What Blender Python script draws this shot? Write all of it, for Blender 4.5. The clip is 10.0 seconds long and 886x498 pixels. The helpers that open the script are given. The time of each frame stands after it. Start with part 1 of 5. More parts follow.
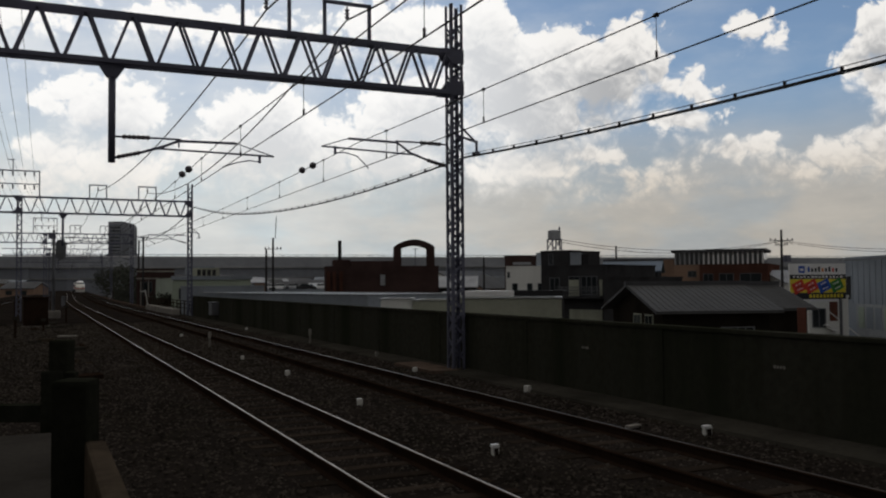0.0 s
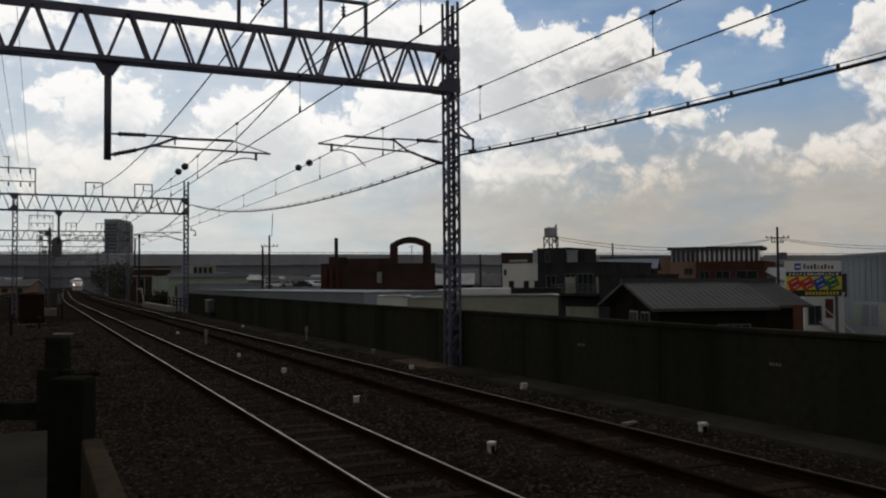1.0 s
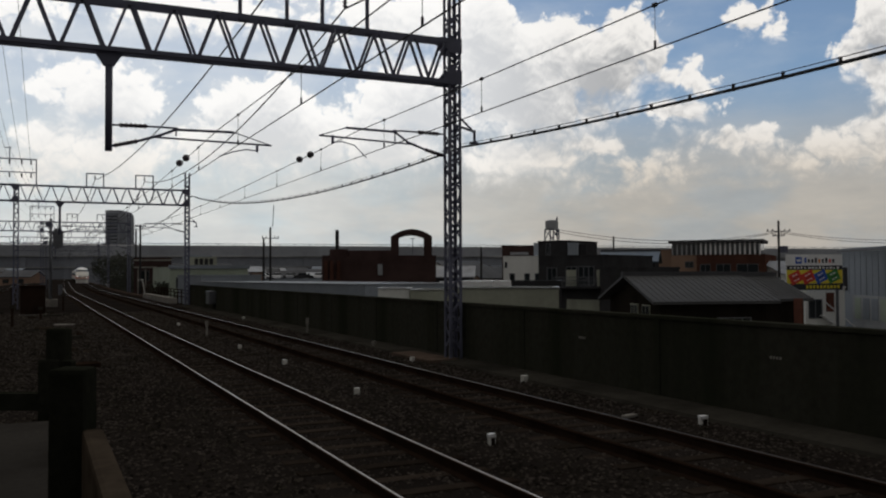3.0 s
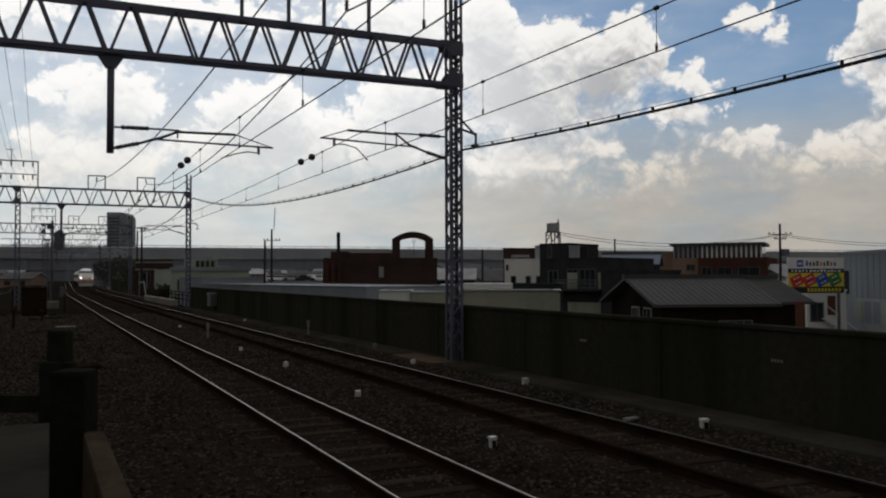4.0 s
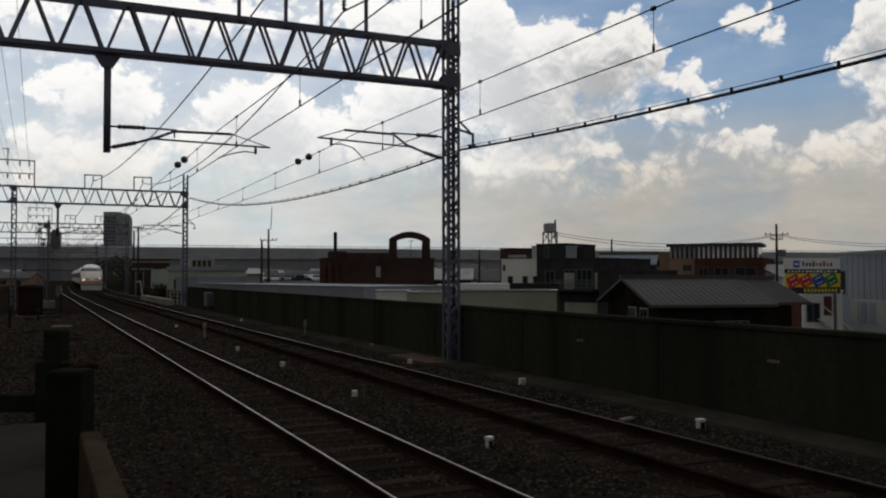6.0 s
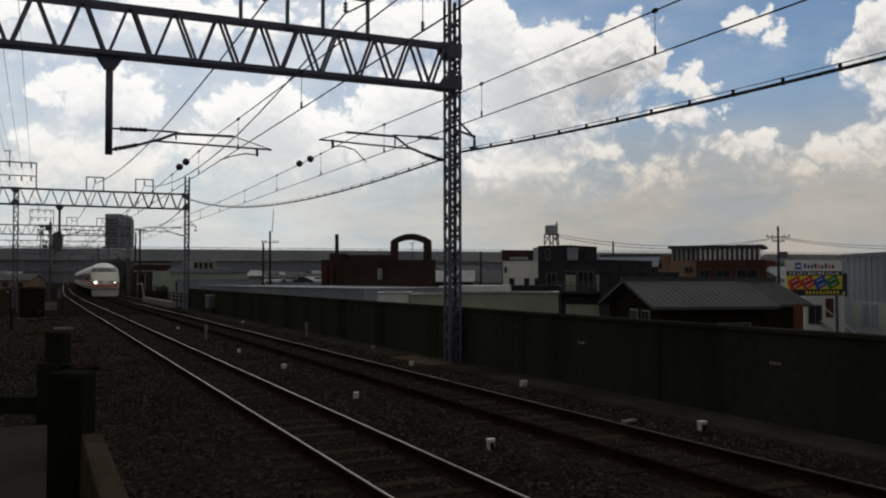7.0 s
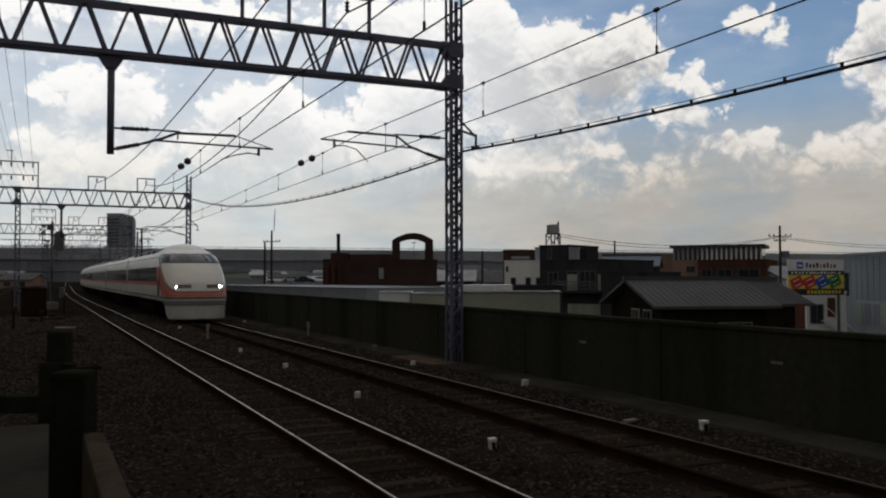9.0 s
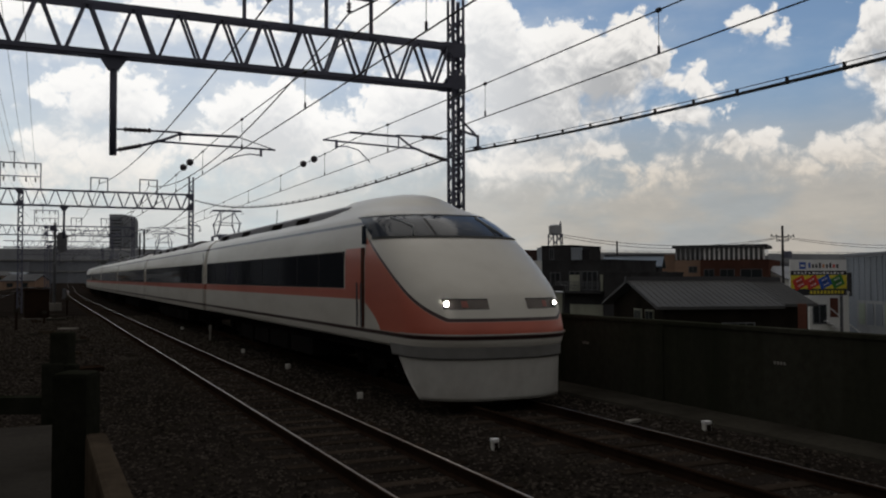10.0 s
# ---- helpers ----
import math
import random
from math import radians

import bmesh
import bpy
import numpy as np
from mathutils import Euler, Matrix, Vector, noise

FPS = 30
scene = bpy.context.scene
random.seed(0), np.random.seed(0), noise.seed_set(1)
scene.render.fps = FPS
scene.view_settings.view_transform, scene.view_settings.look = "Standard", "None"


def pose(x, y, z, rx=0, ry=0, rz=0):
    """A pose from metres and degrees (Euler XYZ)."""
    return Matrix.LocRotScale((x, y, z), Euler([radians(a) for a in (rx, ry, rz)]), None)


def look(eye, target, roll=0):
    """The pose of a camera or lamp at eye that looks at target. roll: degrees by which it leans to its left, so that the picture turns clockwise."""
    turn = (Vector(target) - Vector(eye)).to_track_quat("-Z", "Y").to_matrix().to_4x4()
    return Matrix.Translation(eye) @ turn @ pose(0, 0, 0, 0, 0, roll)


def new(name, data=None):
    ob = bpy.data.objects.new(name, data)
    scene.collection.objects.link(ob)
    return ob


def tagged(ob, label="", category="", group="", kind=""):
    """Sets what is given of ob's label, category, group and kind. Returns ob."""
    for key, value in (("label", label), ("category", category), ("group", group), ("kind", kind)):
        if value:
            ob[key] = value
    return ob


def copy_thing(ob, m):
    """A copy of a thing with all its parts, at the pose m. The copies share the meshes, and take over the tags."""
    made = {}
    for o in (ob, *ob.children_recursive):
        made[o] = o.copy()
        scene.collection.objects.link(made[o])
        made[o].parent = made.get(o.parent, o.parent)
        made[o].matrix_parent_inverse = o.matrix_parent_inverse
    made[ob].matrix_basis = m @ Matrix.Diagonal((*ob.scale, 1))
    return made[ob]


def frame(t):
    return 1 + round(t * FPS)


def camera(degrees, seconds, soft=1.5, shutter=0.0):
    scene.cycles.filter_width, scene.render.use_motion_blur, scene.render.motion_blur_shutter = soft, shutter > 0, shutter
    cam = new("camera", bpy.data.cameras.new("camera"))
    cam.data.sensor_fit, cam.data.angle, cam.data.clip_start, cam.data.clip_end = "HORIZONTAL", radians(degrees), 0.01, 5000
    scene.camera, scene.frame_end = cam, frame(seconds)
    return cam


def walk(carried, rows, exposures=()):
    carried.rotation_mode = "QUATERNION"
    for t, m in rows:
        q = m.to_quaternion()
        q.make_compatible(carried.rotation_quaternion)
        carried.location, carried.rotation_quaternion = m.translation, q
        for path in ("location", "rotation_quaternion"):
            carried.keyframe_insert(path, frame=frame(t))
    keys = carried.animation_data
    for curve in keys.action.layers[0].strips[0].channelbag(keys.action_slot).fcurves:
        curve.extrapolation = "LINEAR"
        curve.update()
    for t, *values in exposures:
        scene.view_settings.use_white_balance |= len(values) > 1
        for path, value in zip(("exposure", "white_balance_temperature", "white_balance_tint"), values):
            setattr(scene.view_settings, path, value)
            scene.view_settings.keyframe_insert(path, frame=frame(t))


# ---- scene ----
cam = camera(53.66, 10.0, soft=2.1)
EYE = (0.0, 0.0, 2.04)
LOOKS = [(0.0, 2.239, 0.446, -24.73), (0.5, 2.411, 0.591, -24.691), (1.0, 2.068, 0.47, -24.955), (1.5, 1.978, 0.549, -24.879),
         (2.0, 1.693, 0.37, -24.807), (2.5, 1.506, 0.306, -24.919), (4.0, 1.733, 0.183, -24.825), (4.5, 1.598, 0.119, -24.929),
         (5.0, 1.909, 0.052, -24.93), (5.5, 1.686, 0.098, -25.057), (7.0, 1.868, 0.1, -24.93), (7.5, 1.796, 0.082, -24.927),
         (8.0, 1.829, 0.112, -24.937), (8.5, 1.885, 0.1, -24.849), (9.0, 1.828, 0.095, -24.831), (9.5, 1.797, 0.077, -24.767),
         (10.0, 1.868, 0.169, -24.682)]
walk(cam, [(t, pose(*EYE, 90 + p, r, y)) for t, p, r, y in LOOKS])

# ---- light ----
SUN_EL, SUN_AZ = 52.0, 8.0          # degrees; azimuth from +y towards +x
SUN_POWER, SKY, CLOUD, DULL = 0.3, 0.07, 0.95, 0.26
scene.view_settings.exposure = 0.0


class Nodes:
    """Short-hand to chain shader nodes."""

    def __init__(self, tree):
        self.t = tree
        tree.nodes.clear()

    def n(self, kind):
        return self.t.nodes.new(kind)

    def put(self, socket, value):
        if isinstance(value, bpy.types.NodeSocket):
            self.t.links.new(value, socket)
        else:
            socket.default_value = value

    def math(self, op, a, b=0.0, c=0.0, clamp=False):
        node = self.n("ShaderNodeMath")
        node.operation, node.use_clamp = op, clamp
        for i, v in enumerate((a, b, c)):
            self.put(node.inputs[i], v)
        return node.outputs[0]

    def ramp(self, v, lo, hi, smooth=True):
        node = self.n("ShaderNodeMapRange")
        node.interpolation_type = "SMOOTHSTEP" if smooth else "LINEAR"
        self.put(node.inputs["Value"], v)
        self.put(node.inputs["From Min"], lo)
        self.put(node.inputs["From Max"], hi)
        return node.outputs[0]

    def mix(self, f, a, b):
        node = self.n("ShaderNodeMix")
        node.data_type = "RGBA"
        self.put(node.inputs["Factor"], f)
        for s, v in (("A", a), ("B", b)):
            sock = [i for i in node.inputs if i.name == s and i.type == "RGBA"][0]
            self.put(sock, (*v, 1) if isinstance(v, tuple) and len(v) == 3 else v)
        return [o for o in node.outputs if o.type == "RGBA"][0]

    def noise(self, vec, scale, detail=4.0, rough=0.55, dim="3D"):
        node = self.n("ShaderNodeTexNoise")
        node.noise_dimensions = dim
        if vec is not None:
            self.put(node.inputs["Vector"], vec)
        node.inputs["Scale"].default_value, node.inputs["Detail"].default_value = scale, detail
        node.inputs["Roughness"].default_value = rough
        return node.outputs[0]

    def xyz(self, x, y, z):
        node = self.n("ShaderNodeCombineXYZ")
        for i, v in enumerate((x, y, z)):
            self.put(node.inputs[i], v)
        return node.outputs[0]

    def split(self, vec):
        node = self.n("ShaderNodeSeparateXYZ")
        self.put(node.inputs[0], vec)
        return node.outputs

    def vec(self, op, a, b=(0, 0, 0)):
        node = self.n("ShaderNodeVectorMath")
        node.operation = op
        self.put(node.inputs[0], a)
        self.put(node.inputs[1], b)
        return node.outputs["Value"] if op in ("LENGTH", "DOT_PRODUCT") else node.outputs[0]


# cumulus masses: azimuth, elevation, half width, half height (degrees)
WEST_BANK = [(13.4, 9.7, 3.9, 2.8), (11.0, 8.3, 3.1, 1.9), (16.7, 8.8, 2.7, 2.2), (14.0, 11.3, 2.0, 1.1), (3.2, 11.2, 3.4, 1.5), (5.3, 10.4, 1.8, 1.3),
             (0.6, 7.8, 1.8, 1.1), (4.2, 6.9, 3.6, 1.6), (-0.3, 6.1, 2.1, 1.3), (9.2, 16.2, 5.9, 0.9), (-0.8, 15.7, 1.8, 0.9)]
MIDDLE_BANK = [(21.8, 16.2, 4.5, 1.7), (23.3, 11.1, 4.3, 2.7), (21.5, 8.5, 3.3, 2.2), (27.4, 15.5, 2.5, 2.5), (29.3, 13.2, 4.4, 2.7), (32.3, 14.5, 1.8, 1.8),
               (35.1, 13.2, 3.1, 2.5), (37.1, 14.5, 2.1, 1.8), (38.4, 13.7, 1.1, 1.6), (31.1, 10.7, 4.8, 2.2), (30.0, 7.4, 4.0, 1.5), (34.4, 8.2, 1.8, 0.7)]
EAST_BANK = [(40.7, 12.1, 0.9, 0.9), (41.4, 11.5, 0.8, 0.5), (39.5, 12.3, 0.8, 0.3), (40.0, 10.1, 2.3, 0.5), (44.4, 15.4, 1.1, 0.7), (45.6, 14.7, 0.7, 0.35),
             (51.5, 14.3, 1.3, 2.1), (50.3, 12.6, 0.9, 0.7), (51.6, 11.3, 1.1, 1.3), (43.8, 8.1, 2.1, 0.6), (45.2, 8.5, 1.0, 0.5), (49.8, 7.2, 3.4, 1.3),
             (51.8, 8.0, 1.6, 1.3), (47.3, 6.5, 1.9, 0.7), (37.9, 6.5, 2.8, 0.9), (35.1, 5.8, 1.4, 0.6)]


def make_sky():
    world = bpy.data.worlds.new("sky")
    scene.world = world
    world.use_nodes = True
    k = Nodes(world.node_tree)
    way = k.n("ShaderNodeTexCoord").outputs["Generated"]
    x, y, z = k.split(way)
    sky = k.n("ShaderNodeTexSky")
    sky.sky_type, sky.sun_disc = "NISHITA", False
    sky.sun_elevation, sky.sun_rotation = radians(SUN_EL), radians(SUN_AZ)
    sky.air_density, sky.dust_density, sky.ozone_density = 1.0, 0.6, 2.0
    az = k.math("MULTIPLY", k.math("ARCTAN2", x, y), 57.2958)
    el = k.math("MULTIPLY", k.math("ARCSINE", z), 57.2958)
    flat = k.xyz(az, el, 0.0)
    low, right = k.ramp(el, 10.5, 5.0), k.ramp(az, 25.0, 38.0)
    aside_view = k.ramp(k.math("ABSOLUTE", k.math("SUBTRACT", az, 25.0)), 30.0, 45.0)
    out_of_view = k.math("MAXIMUM", aside_view, k.ramp(el, 20.0, 30.0))
    rest = k.math("SUBTRACT", k.math("MULTIPLY_ADD", k.noise(way, 2.2, 3.0), 6.0, -4.0), k.math("MULTIPLY", k.math("SUBTRACT", 1.0, out_of_view), 9.0))
    # the masses, their edges pushed about, in degrees inside the edge
    push_x = k.math("MULTIPLY_ADD", k.noise(flat, 0.42, 2.0), 2.0, -1.0)
    push_y = k.math("MULTIPLY_ADD", k.noise(k.vec("ADD", flat, (57, 31, 0)), 0.42, 2.0), 1.2, -0.6)
    pushed = k.vec("ADD", flat, k.xyz(push_x, push_y, 0.0))

    def body(lift):
        p = k.vec("ADD", pushed, (0, lift, 0))
        out = rest
        for a, e, w, h in WEST_BANK + MIDDLE_BANK + EAST_BANK:
            d = k.vec("LENGTH", k.vec("MULTIPLY", k.vec("SUBTRACT", p, (a, e, 0)), (1 / w, 1 / h, 0)))
            r = min(w, h) * 0.8 + 0.25
            out = k.math("SMOOTH_MAX", out, k.math("MULTIPLY_ADD", d, -r, r), 0.35)
        return out

    def billows(lift):
        node = k.n("ShaderNodeTexVoronoi")
        node.voronoi_dimensions, node.feature = "2D", "SMOOTH_F1"
        k.put(node.inputs["Vector"], k.vec("ADD", pushed, (0, lift, 0)))
        for name, v in (("Scale", 0.62), ("Detail", 3.0), ("Roughness", 0.52), ("Lacunarity", 2.2), ("Smoothness", 0.35)):
            node.inputs[name].default_value = v
        return node.outputs["Distance"]

    mass, cell = body(0.0), billows(0.0)
    wisp = k.noise(k.vec("MULTIPLY", flat, (1, 1.4, 1)), 1.5, 6.0, 0.62)
    puff = k.math("ADD", mass, k.math("MULTIPLY_ADD", cell, -1.2, 1.25))
    puff = k.math("ADD", puff, k.math("MULTIPLY_ADD", wisp, 0.8, -0.4))
    above = body(1.7)
    # crisp crowns, feet that fade away
    foot = k.ramp(k.math("SUBTRACT", above, mass), -0.4, 1.2)
    soft = k.math("MULTIPLY_ADD", foot, 1.5, k.math("MULTIPLY_ADD", low, 0.9, 0.45))
    cover = k.ramp(k.math("MULTIPLY_ADD", foot, 0.7, puff), -0.10, soft)
    # bright crowns and rims, grey bellies, small relief on the billows
    depth = k.math("ADD", above, k.math("MULTIPLY", mass, 0.35))
    relief = k.math("SUBTRACT", billows(0.32), cell)
    depth = k.math("SUBTRACT", depth, k.math("MULTIPLY", relief, k.math("MULTIPLY_ADD", right, 0.7, 1.3)))
    depth = k.math("ADD", depth, k.math("MULTIPLY_ADD", k.noise(flat, 0.33, 4.0), 2.4, -1.2))
    shade = k.ramp(depth, -0.9, 2.5)
    core = k.mix(right, (0.72, 0.735, 0.755), (0.44, 0.445, 0.455))
    core = k.mix(low, core, k.mix(right, (0.74, 0.74, 0.725), (0.39, 0.375, 0.35)))
    rim = k.mix(low, k.mix(right, (1.03, 1.02, 1.0), (0.93, 0.905, 0.87)), k.mix(right, (0.94, 0.90, 0.84), (0.70, 0.63, 0.54)))
    cloud = k.mix(shade, rim, core)
    blue = k.vec("MULTIPLY", sky.outputs[0], (SKY * 0.76, SKY * 0.90, SKY * 1.0))
    veil = k.noise(k.xyz(az, k.math("MULTIPLY", el, 2.5), 3.0), 0.14, 5.0)
    thin = k.math("MULTIPLY", k.ramp(veil, 0.35, 0.75), k.math("MULTIPLY_ADD", right, -0.14, 0.40))
    base = k.mix(k.math("ADD", thin, k.math("MULTIPLY_ADD", k.ramp(az, 34.0, 12.0), 0.48, 0.08)), blue, k.mix(right, (0.76, 0.795, 0.83), (0.60, 0.64, 0.68)))
    cool = k.ramp(k.noise(k.xyz(az, k.math("MULTIPLY", el, 2.2), 17.0), 0.16, 5.0), 0.40, 0.66)
    mist = k.mix(k.ramp(az, 8.0, 40.0), k.mix(cool, (0.69, 0.70, 0.685), (0.63, 0.695, 0.715)), k.mix(cool, (0.47, 0.43, 0.38), (0.39, 0.40, 0.40)))
    # the low haze lies in faint banks
    bank = k.noise(k.xyz(az, k.math("MULTIPLY", el, 3.0), 9.0), 0.22, 6.0, 0.6)
    mist = k.vec("MULTIPLY", mist, k.xyz(*[k.math("MULTIPLY_ADD", bank, g, 1 - g / 2) for g in (0.52, 0.47, 0.40)]))
    base = k.mix(k.math("MULTIPLY", k.ramp(el, 13.0, 4.5), 0.9), base, mist)
    mixed = k.mix(cover, base, cloud)
    mixed = k.mix(k.math("MULTIPLY", k.ramp(el, 4.8, 0.2), 0.9), mixed, mist)
    # full sky brightness round the view; unseen sky dimmed to plain grey, darkening the foreground
    view_part = k.ramp(k.vec("DOT_PRODUCT", way, tuple(Vector((math.sin(radians(22)), math.cos(radians(22)), 0.2)).normalized())), 0.70, 0.86)
    mixed = k.mix(view_part, (DULL * 1.03, DULL, DULL * 0.96), mixed)
    bg = k.n("ShaderNodeBackground")
    k.put(bg.inputs["Color"], mixed)
    bg.inputs["Strength"].default_value = CLOUD
    out = k.n("ShaderNodeOutputWorld")
    k.t.links.new(bg.outputs[0], out.inputs[0])


make_sky()
sun = new("sun", bpy.data.lights.new("sun", "SUN"))
sun.data.energy, sun.data.angle, sun.data.color = SUN_POWER, radians(40), (1.0, 0.95, 0.87)
_a, _e = radians(SUN_AZ), radians(SUN_EL)
sun.matrix_world = look((math.sin(_a) * math.cos(_e) * 50, math.cos(_a) * math.cos(_e) * 50, math.sin(_e) * 50), (0, 0, 0))

# ---- materials ----


def surface(name, colour, rough=0.7, metal=0.0, vary=0.25, grain=8.0, stain=0.6, bump=0.2, dirt=None, per_piece=0.0, emit=None, coat=0.0, streak=False):
    """A worn surface: fine grain and broad stains of a second colour over the base colour."""
    m = bpy.data.materials.new(name)
    m.use_nodes = True
    k = Nodes(m.node_tree)
    where = k.n("ShaderNodeTexCoord").outputs["Object"]
    if streak:
        where2 = k.vec("MULTIPLY", where, (1, 1, 0.12))
    else:
        where2 = where
    small, large = k.noise(where, grain, 6.0, 0.6), k.noise(where2, stain, 5.0, 0.6)
    dirt = dirt or tuple(c * 0.45 for c in colour)
    c = k.mix(k.math("MULTIPLY", k.ramp(large, 0.38, 0.72), min(1.0, vary * 2)), colour, dirt)
    c = k.mix(k.math("MULTIPLY", k.ramp(small, 0.3, 0.75), vary), c, tuple(v * 0.5 for v in colour))
    if per_piece:
        rnd = k.n("ShaderNodeObjectInfo").outputs["Random"]
        isl = k.n("ShaderNodeNewGeometry").outputs["Random Per Island"]
        f = k.math("FRACT", k.math("ADD", rnd, isl))
        hsv = k.n("ShaderNodeHueSaturation")
        k.put(hsv.inputs["Color"], c)
        k.put(hsv.inputs["Value"], k.math("MULTIPLY_ADD", f, 2 * per_piece, 1 - per_piece))
        c = hsv.outputs[0]
    if rough >= 0.9 and not emit:
        # rough mineral surfaces scatter all ways, with no sheen
        b = k.n("ShaderNodeBsdfDiffuse")
        k.put(b.inputs["Color"], c)
        b.inputs["Roughness"].default_value = 0.6
        if bump:
            bn = k.n("ShaderNodeBump")
            bn.inputs["Strength"].default_value, bn.inputs["Distance"].default_value = bump, 0.02
            k.put(bn.inputs["Height"], small)
            k.t.links.new(bn.outputs[0], b.inputs["Normal"])
        out = k.n("ShaderNodeOutputMaterial")
        k.t.links.new(b.outputs[0], out.inputs[0])
        return m
    b = k.n("ShaderNodeBsdfPrincipled")
    k.put(b.inputs["Base Color"], c)
    k.put(b.inputs["Roughness"], k.math("MULTIPLY_ADD", k.math("SUBTRACT", large, 0.5), 0.3 * vary, rough, clamp=True))
    b.inputs["Metallic"].default_value = metal
    b.inputs["Specular IOR Level"].default_value = 0.06 if rough >= 0.9 else 0.4
    b.inputs["Coat Weight"].default_value = coat
    b.inputs["Coat Roughness"].default_value = 0.08
    if bump:
        bn = k.n("ShaderNodeBump")
        bn.inputs["Strength"].default_value, bn.inputs["Distance"].default_value = bump, 0.02
        k.put(bn.inputs["Height"], small)
        k.t.links.new(bn.outputs[0], b.inputs["Normal"])
    if emit:
        b.inputs["Emission Color"].default_value, b.inputs["Emission Strength"].default_value = (*emit[:3], 1), emit[3]
    out = k.n("ShaderNodeOutputMaterial")
    k.t.links.new(b.outputs[0], out.inputs[0])
    return m


def glass_dark(name, tint=(0.02, 0.025, 0.03), rough=0.06, ior=1.5):
    """Dark tinted glazing, seen from outside."""
    m = bpy.data.materials.new(name)
    m.use_nodes = True
    k = Nodes(m.node_tree)
    b = k.n("ShaderNodeBsdfPrincipled")
    where = k.n("ShaderNodeTexCoord").outputs["Object"]
    k.put(b.inputs["Base Color"], k.mix(k.noise(where, 1.2, 3.0), tint, tuple(v * 1.8 for v in tint)))
    b.inputs["Roughness"].default_value = rough
    b.inputs["IOR"].default_value = ior
    out = k.n("ShaderNodeOutputMaterial")
    k.t.links.new(b.outputs[0], out.inputs[0])
    return m


BALLAST = surface("ballast", (0.034, 0.028, 0.0245), 0.95, vary=0.5, grain=26.0, stain=0.35, bump=0.9, dirt=(0.017, 0.014, 0.012))
STONE = surface("ballast_stone", (0.073, 0.0615, 0.053), 0.95, vary=0.4, grain=14.0, stain=1.5, bump=0.3, dirt=(0.036, 0.032, 0.021), per_piece=0.75)
SOIL = surface("soil", (0.11, 0.10, 0.085), 1.0, vary=0.5, grain=5.0, stain=0.12, dirt=(0.07, 0.08, 0.05))
RAIL_TOP = surface("polished_steel", (0.37, 0.315, 0.27), 0.34, 1.0, vary=0.12, grain=3.0, stain=0.5, bump=0.03)
RAIL_TOP_2 = surface("half_polished_steel", (0.16, 0.135, 0.115), 0.34, 1.0, vary=0.2, grain=3.0, stain=0.5, bump=0.03)
RAIL_DULL = surface("dull_rail_head", (0.05, 0.042, 0.036), 0.5, 0.6, vary=0.3, grain=6.0, stain=0.6, bump=0.03)
RAIL_SIDE = surface("rusty_rail", (0.040, 0.025, 0.018), 0.92, vary=0.4, grain=18.0, stain=1.2)
SLEEPER = surface("sleeper_concrete", (0.050, 0.039, 0.031), 0.9, vary=0.5, grain=12.0, stain=1.5, dirt=(0.028, 0.02, 0.015), per_piece=0.35)
WALL = surface("mossy_concrete", (0.058, 0.057, 0.045), 0.95, vary=0.55, grain=7.0, stain=0.5, bump=0.35, dirt=(0.026, 0.030, 0.018), streak=True)
COPING = surface("coping_concrete", (0.062, 0.057, 0.047), 0.95, vary=0.5, grain=9.0, stain=0.7, bump=0.3)
CONCRETE = surface("pale_concrete", (0.33, 0.31, 0.28), 0.9, vary=0.4, grain=9.0, stain=0.6, bump=0.25)
STEEL = surface("painted_steel", (0.12, 0.125, 0.180), 0.55, 0.0, vary=0.3, grain=6.0, stain=0.8, bump=0.05)
GALV = surface("galvanised_steel", (0.16, 0.165, 0.18), 0.5, 0.4, vary=0.3, grain=6.0, stain=0.8, bump=0.05)
WIRE = surface("dark_wire", (0.03, 0.03, 0.032), 0.6, 0.3, vary=0.2, bump=0)
CERAMIC = surface("brown_insulator", (0.07, 0.06, 0.07), 0.25, vary=0.2, bump=0)
WHITE_PAINT = surface("white_marker_paint", (0.72, 0.71, 0.67), 0.7, vary=0.35, grain=20.0, stain=4.0, dirt=(0.3, 0.27, 0.22))
POST = surface("old_concrete_post", (0.036, 0.037, 0.028), 0.95, vary=0.5, grain=22.0, stain=3.0, bump=0.5, dirt=(0.016, 0.019, 0.011))
PLATFORM = surface("platform_asphalt", (0.068, 0.062, 0.055), 0.95, vary=0.4, grain=30.0, stain=1.2, bump=0.4)
PLANK = surface("weathered_edge", (0.10, 0.078, 0.058), 0.9, vary=0.5, grain=10.0, stain=2.5, bump=0.4)

# ---- mesh helpers ----


def box(bm, x0, x1, y0, y1, z0, z1):
    v = [bm.verts.new((x, y, z)) for z in (z0, z1) for y in (y0, y1) for x in (x0, x1)]
    for f in ((0, 2, 3, 1), (4, 5, 7, 6), (0, 1, 5, 4), (2, 6, 7, 3), (0, 4, 6, 2), (1, 3, 7, 5)):
        bm.faces.new([v[i] for i in f])


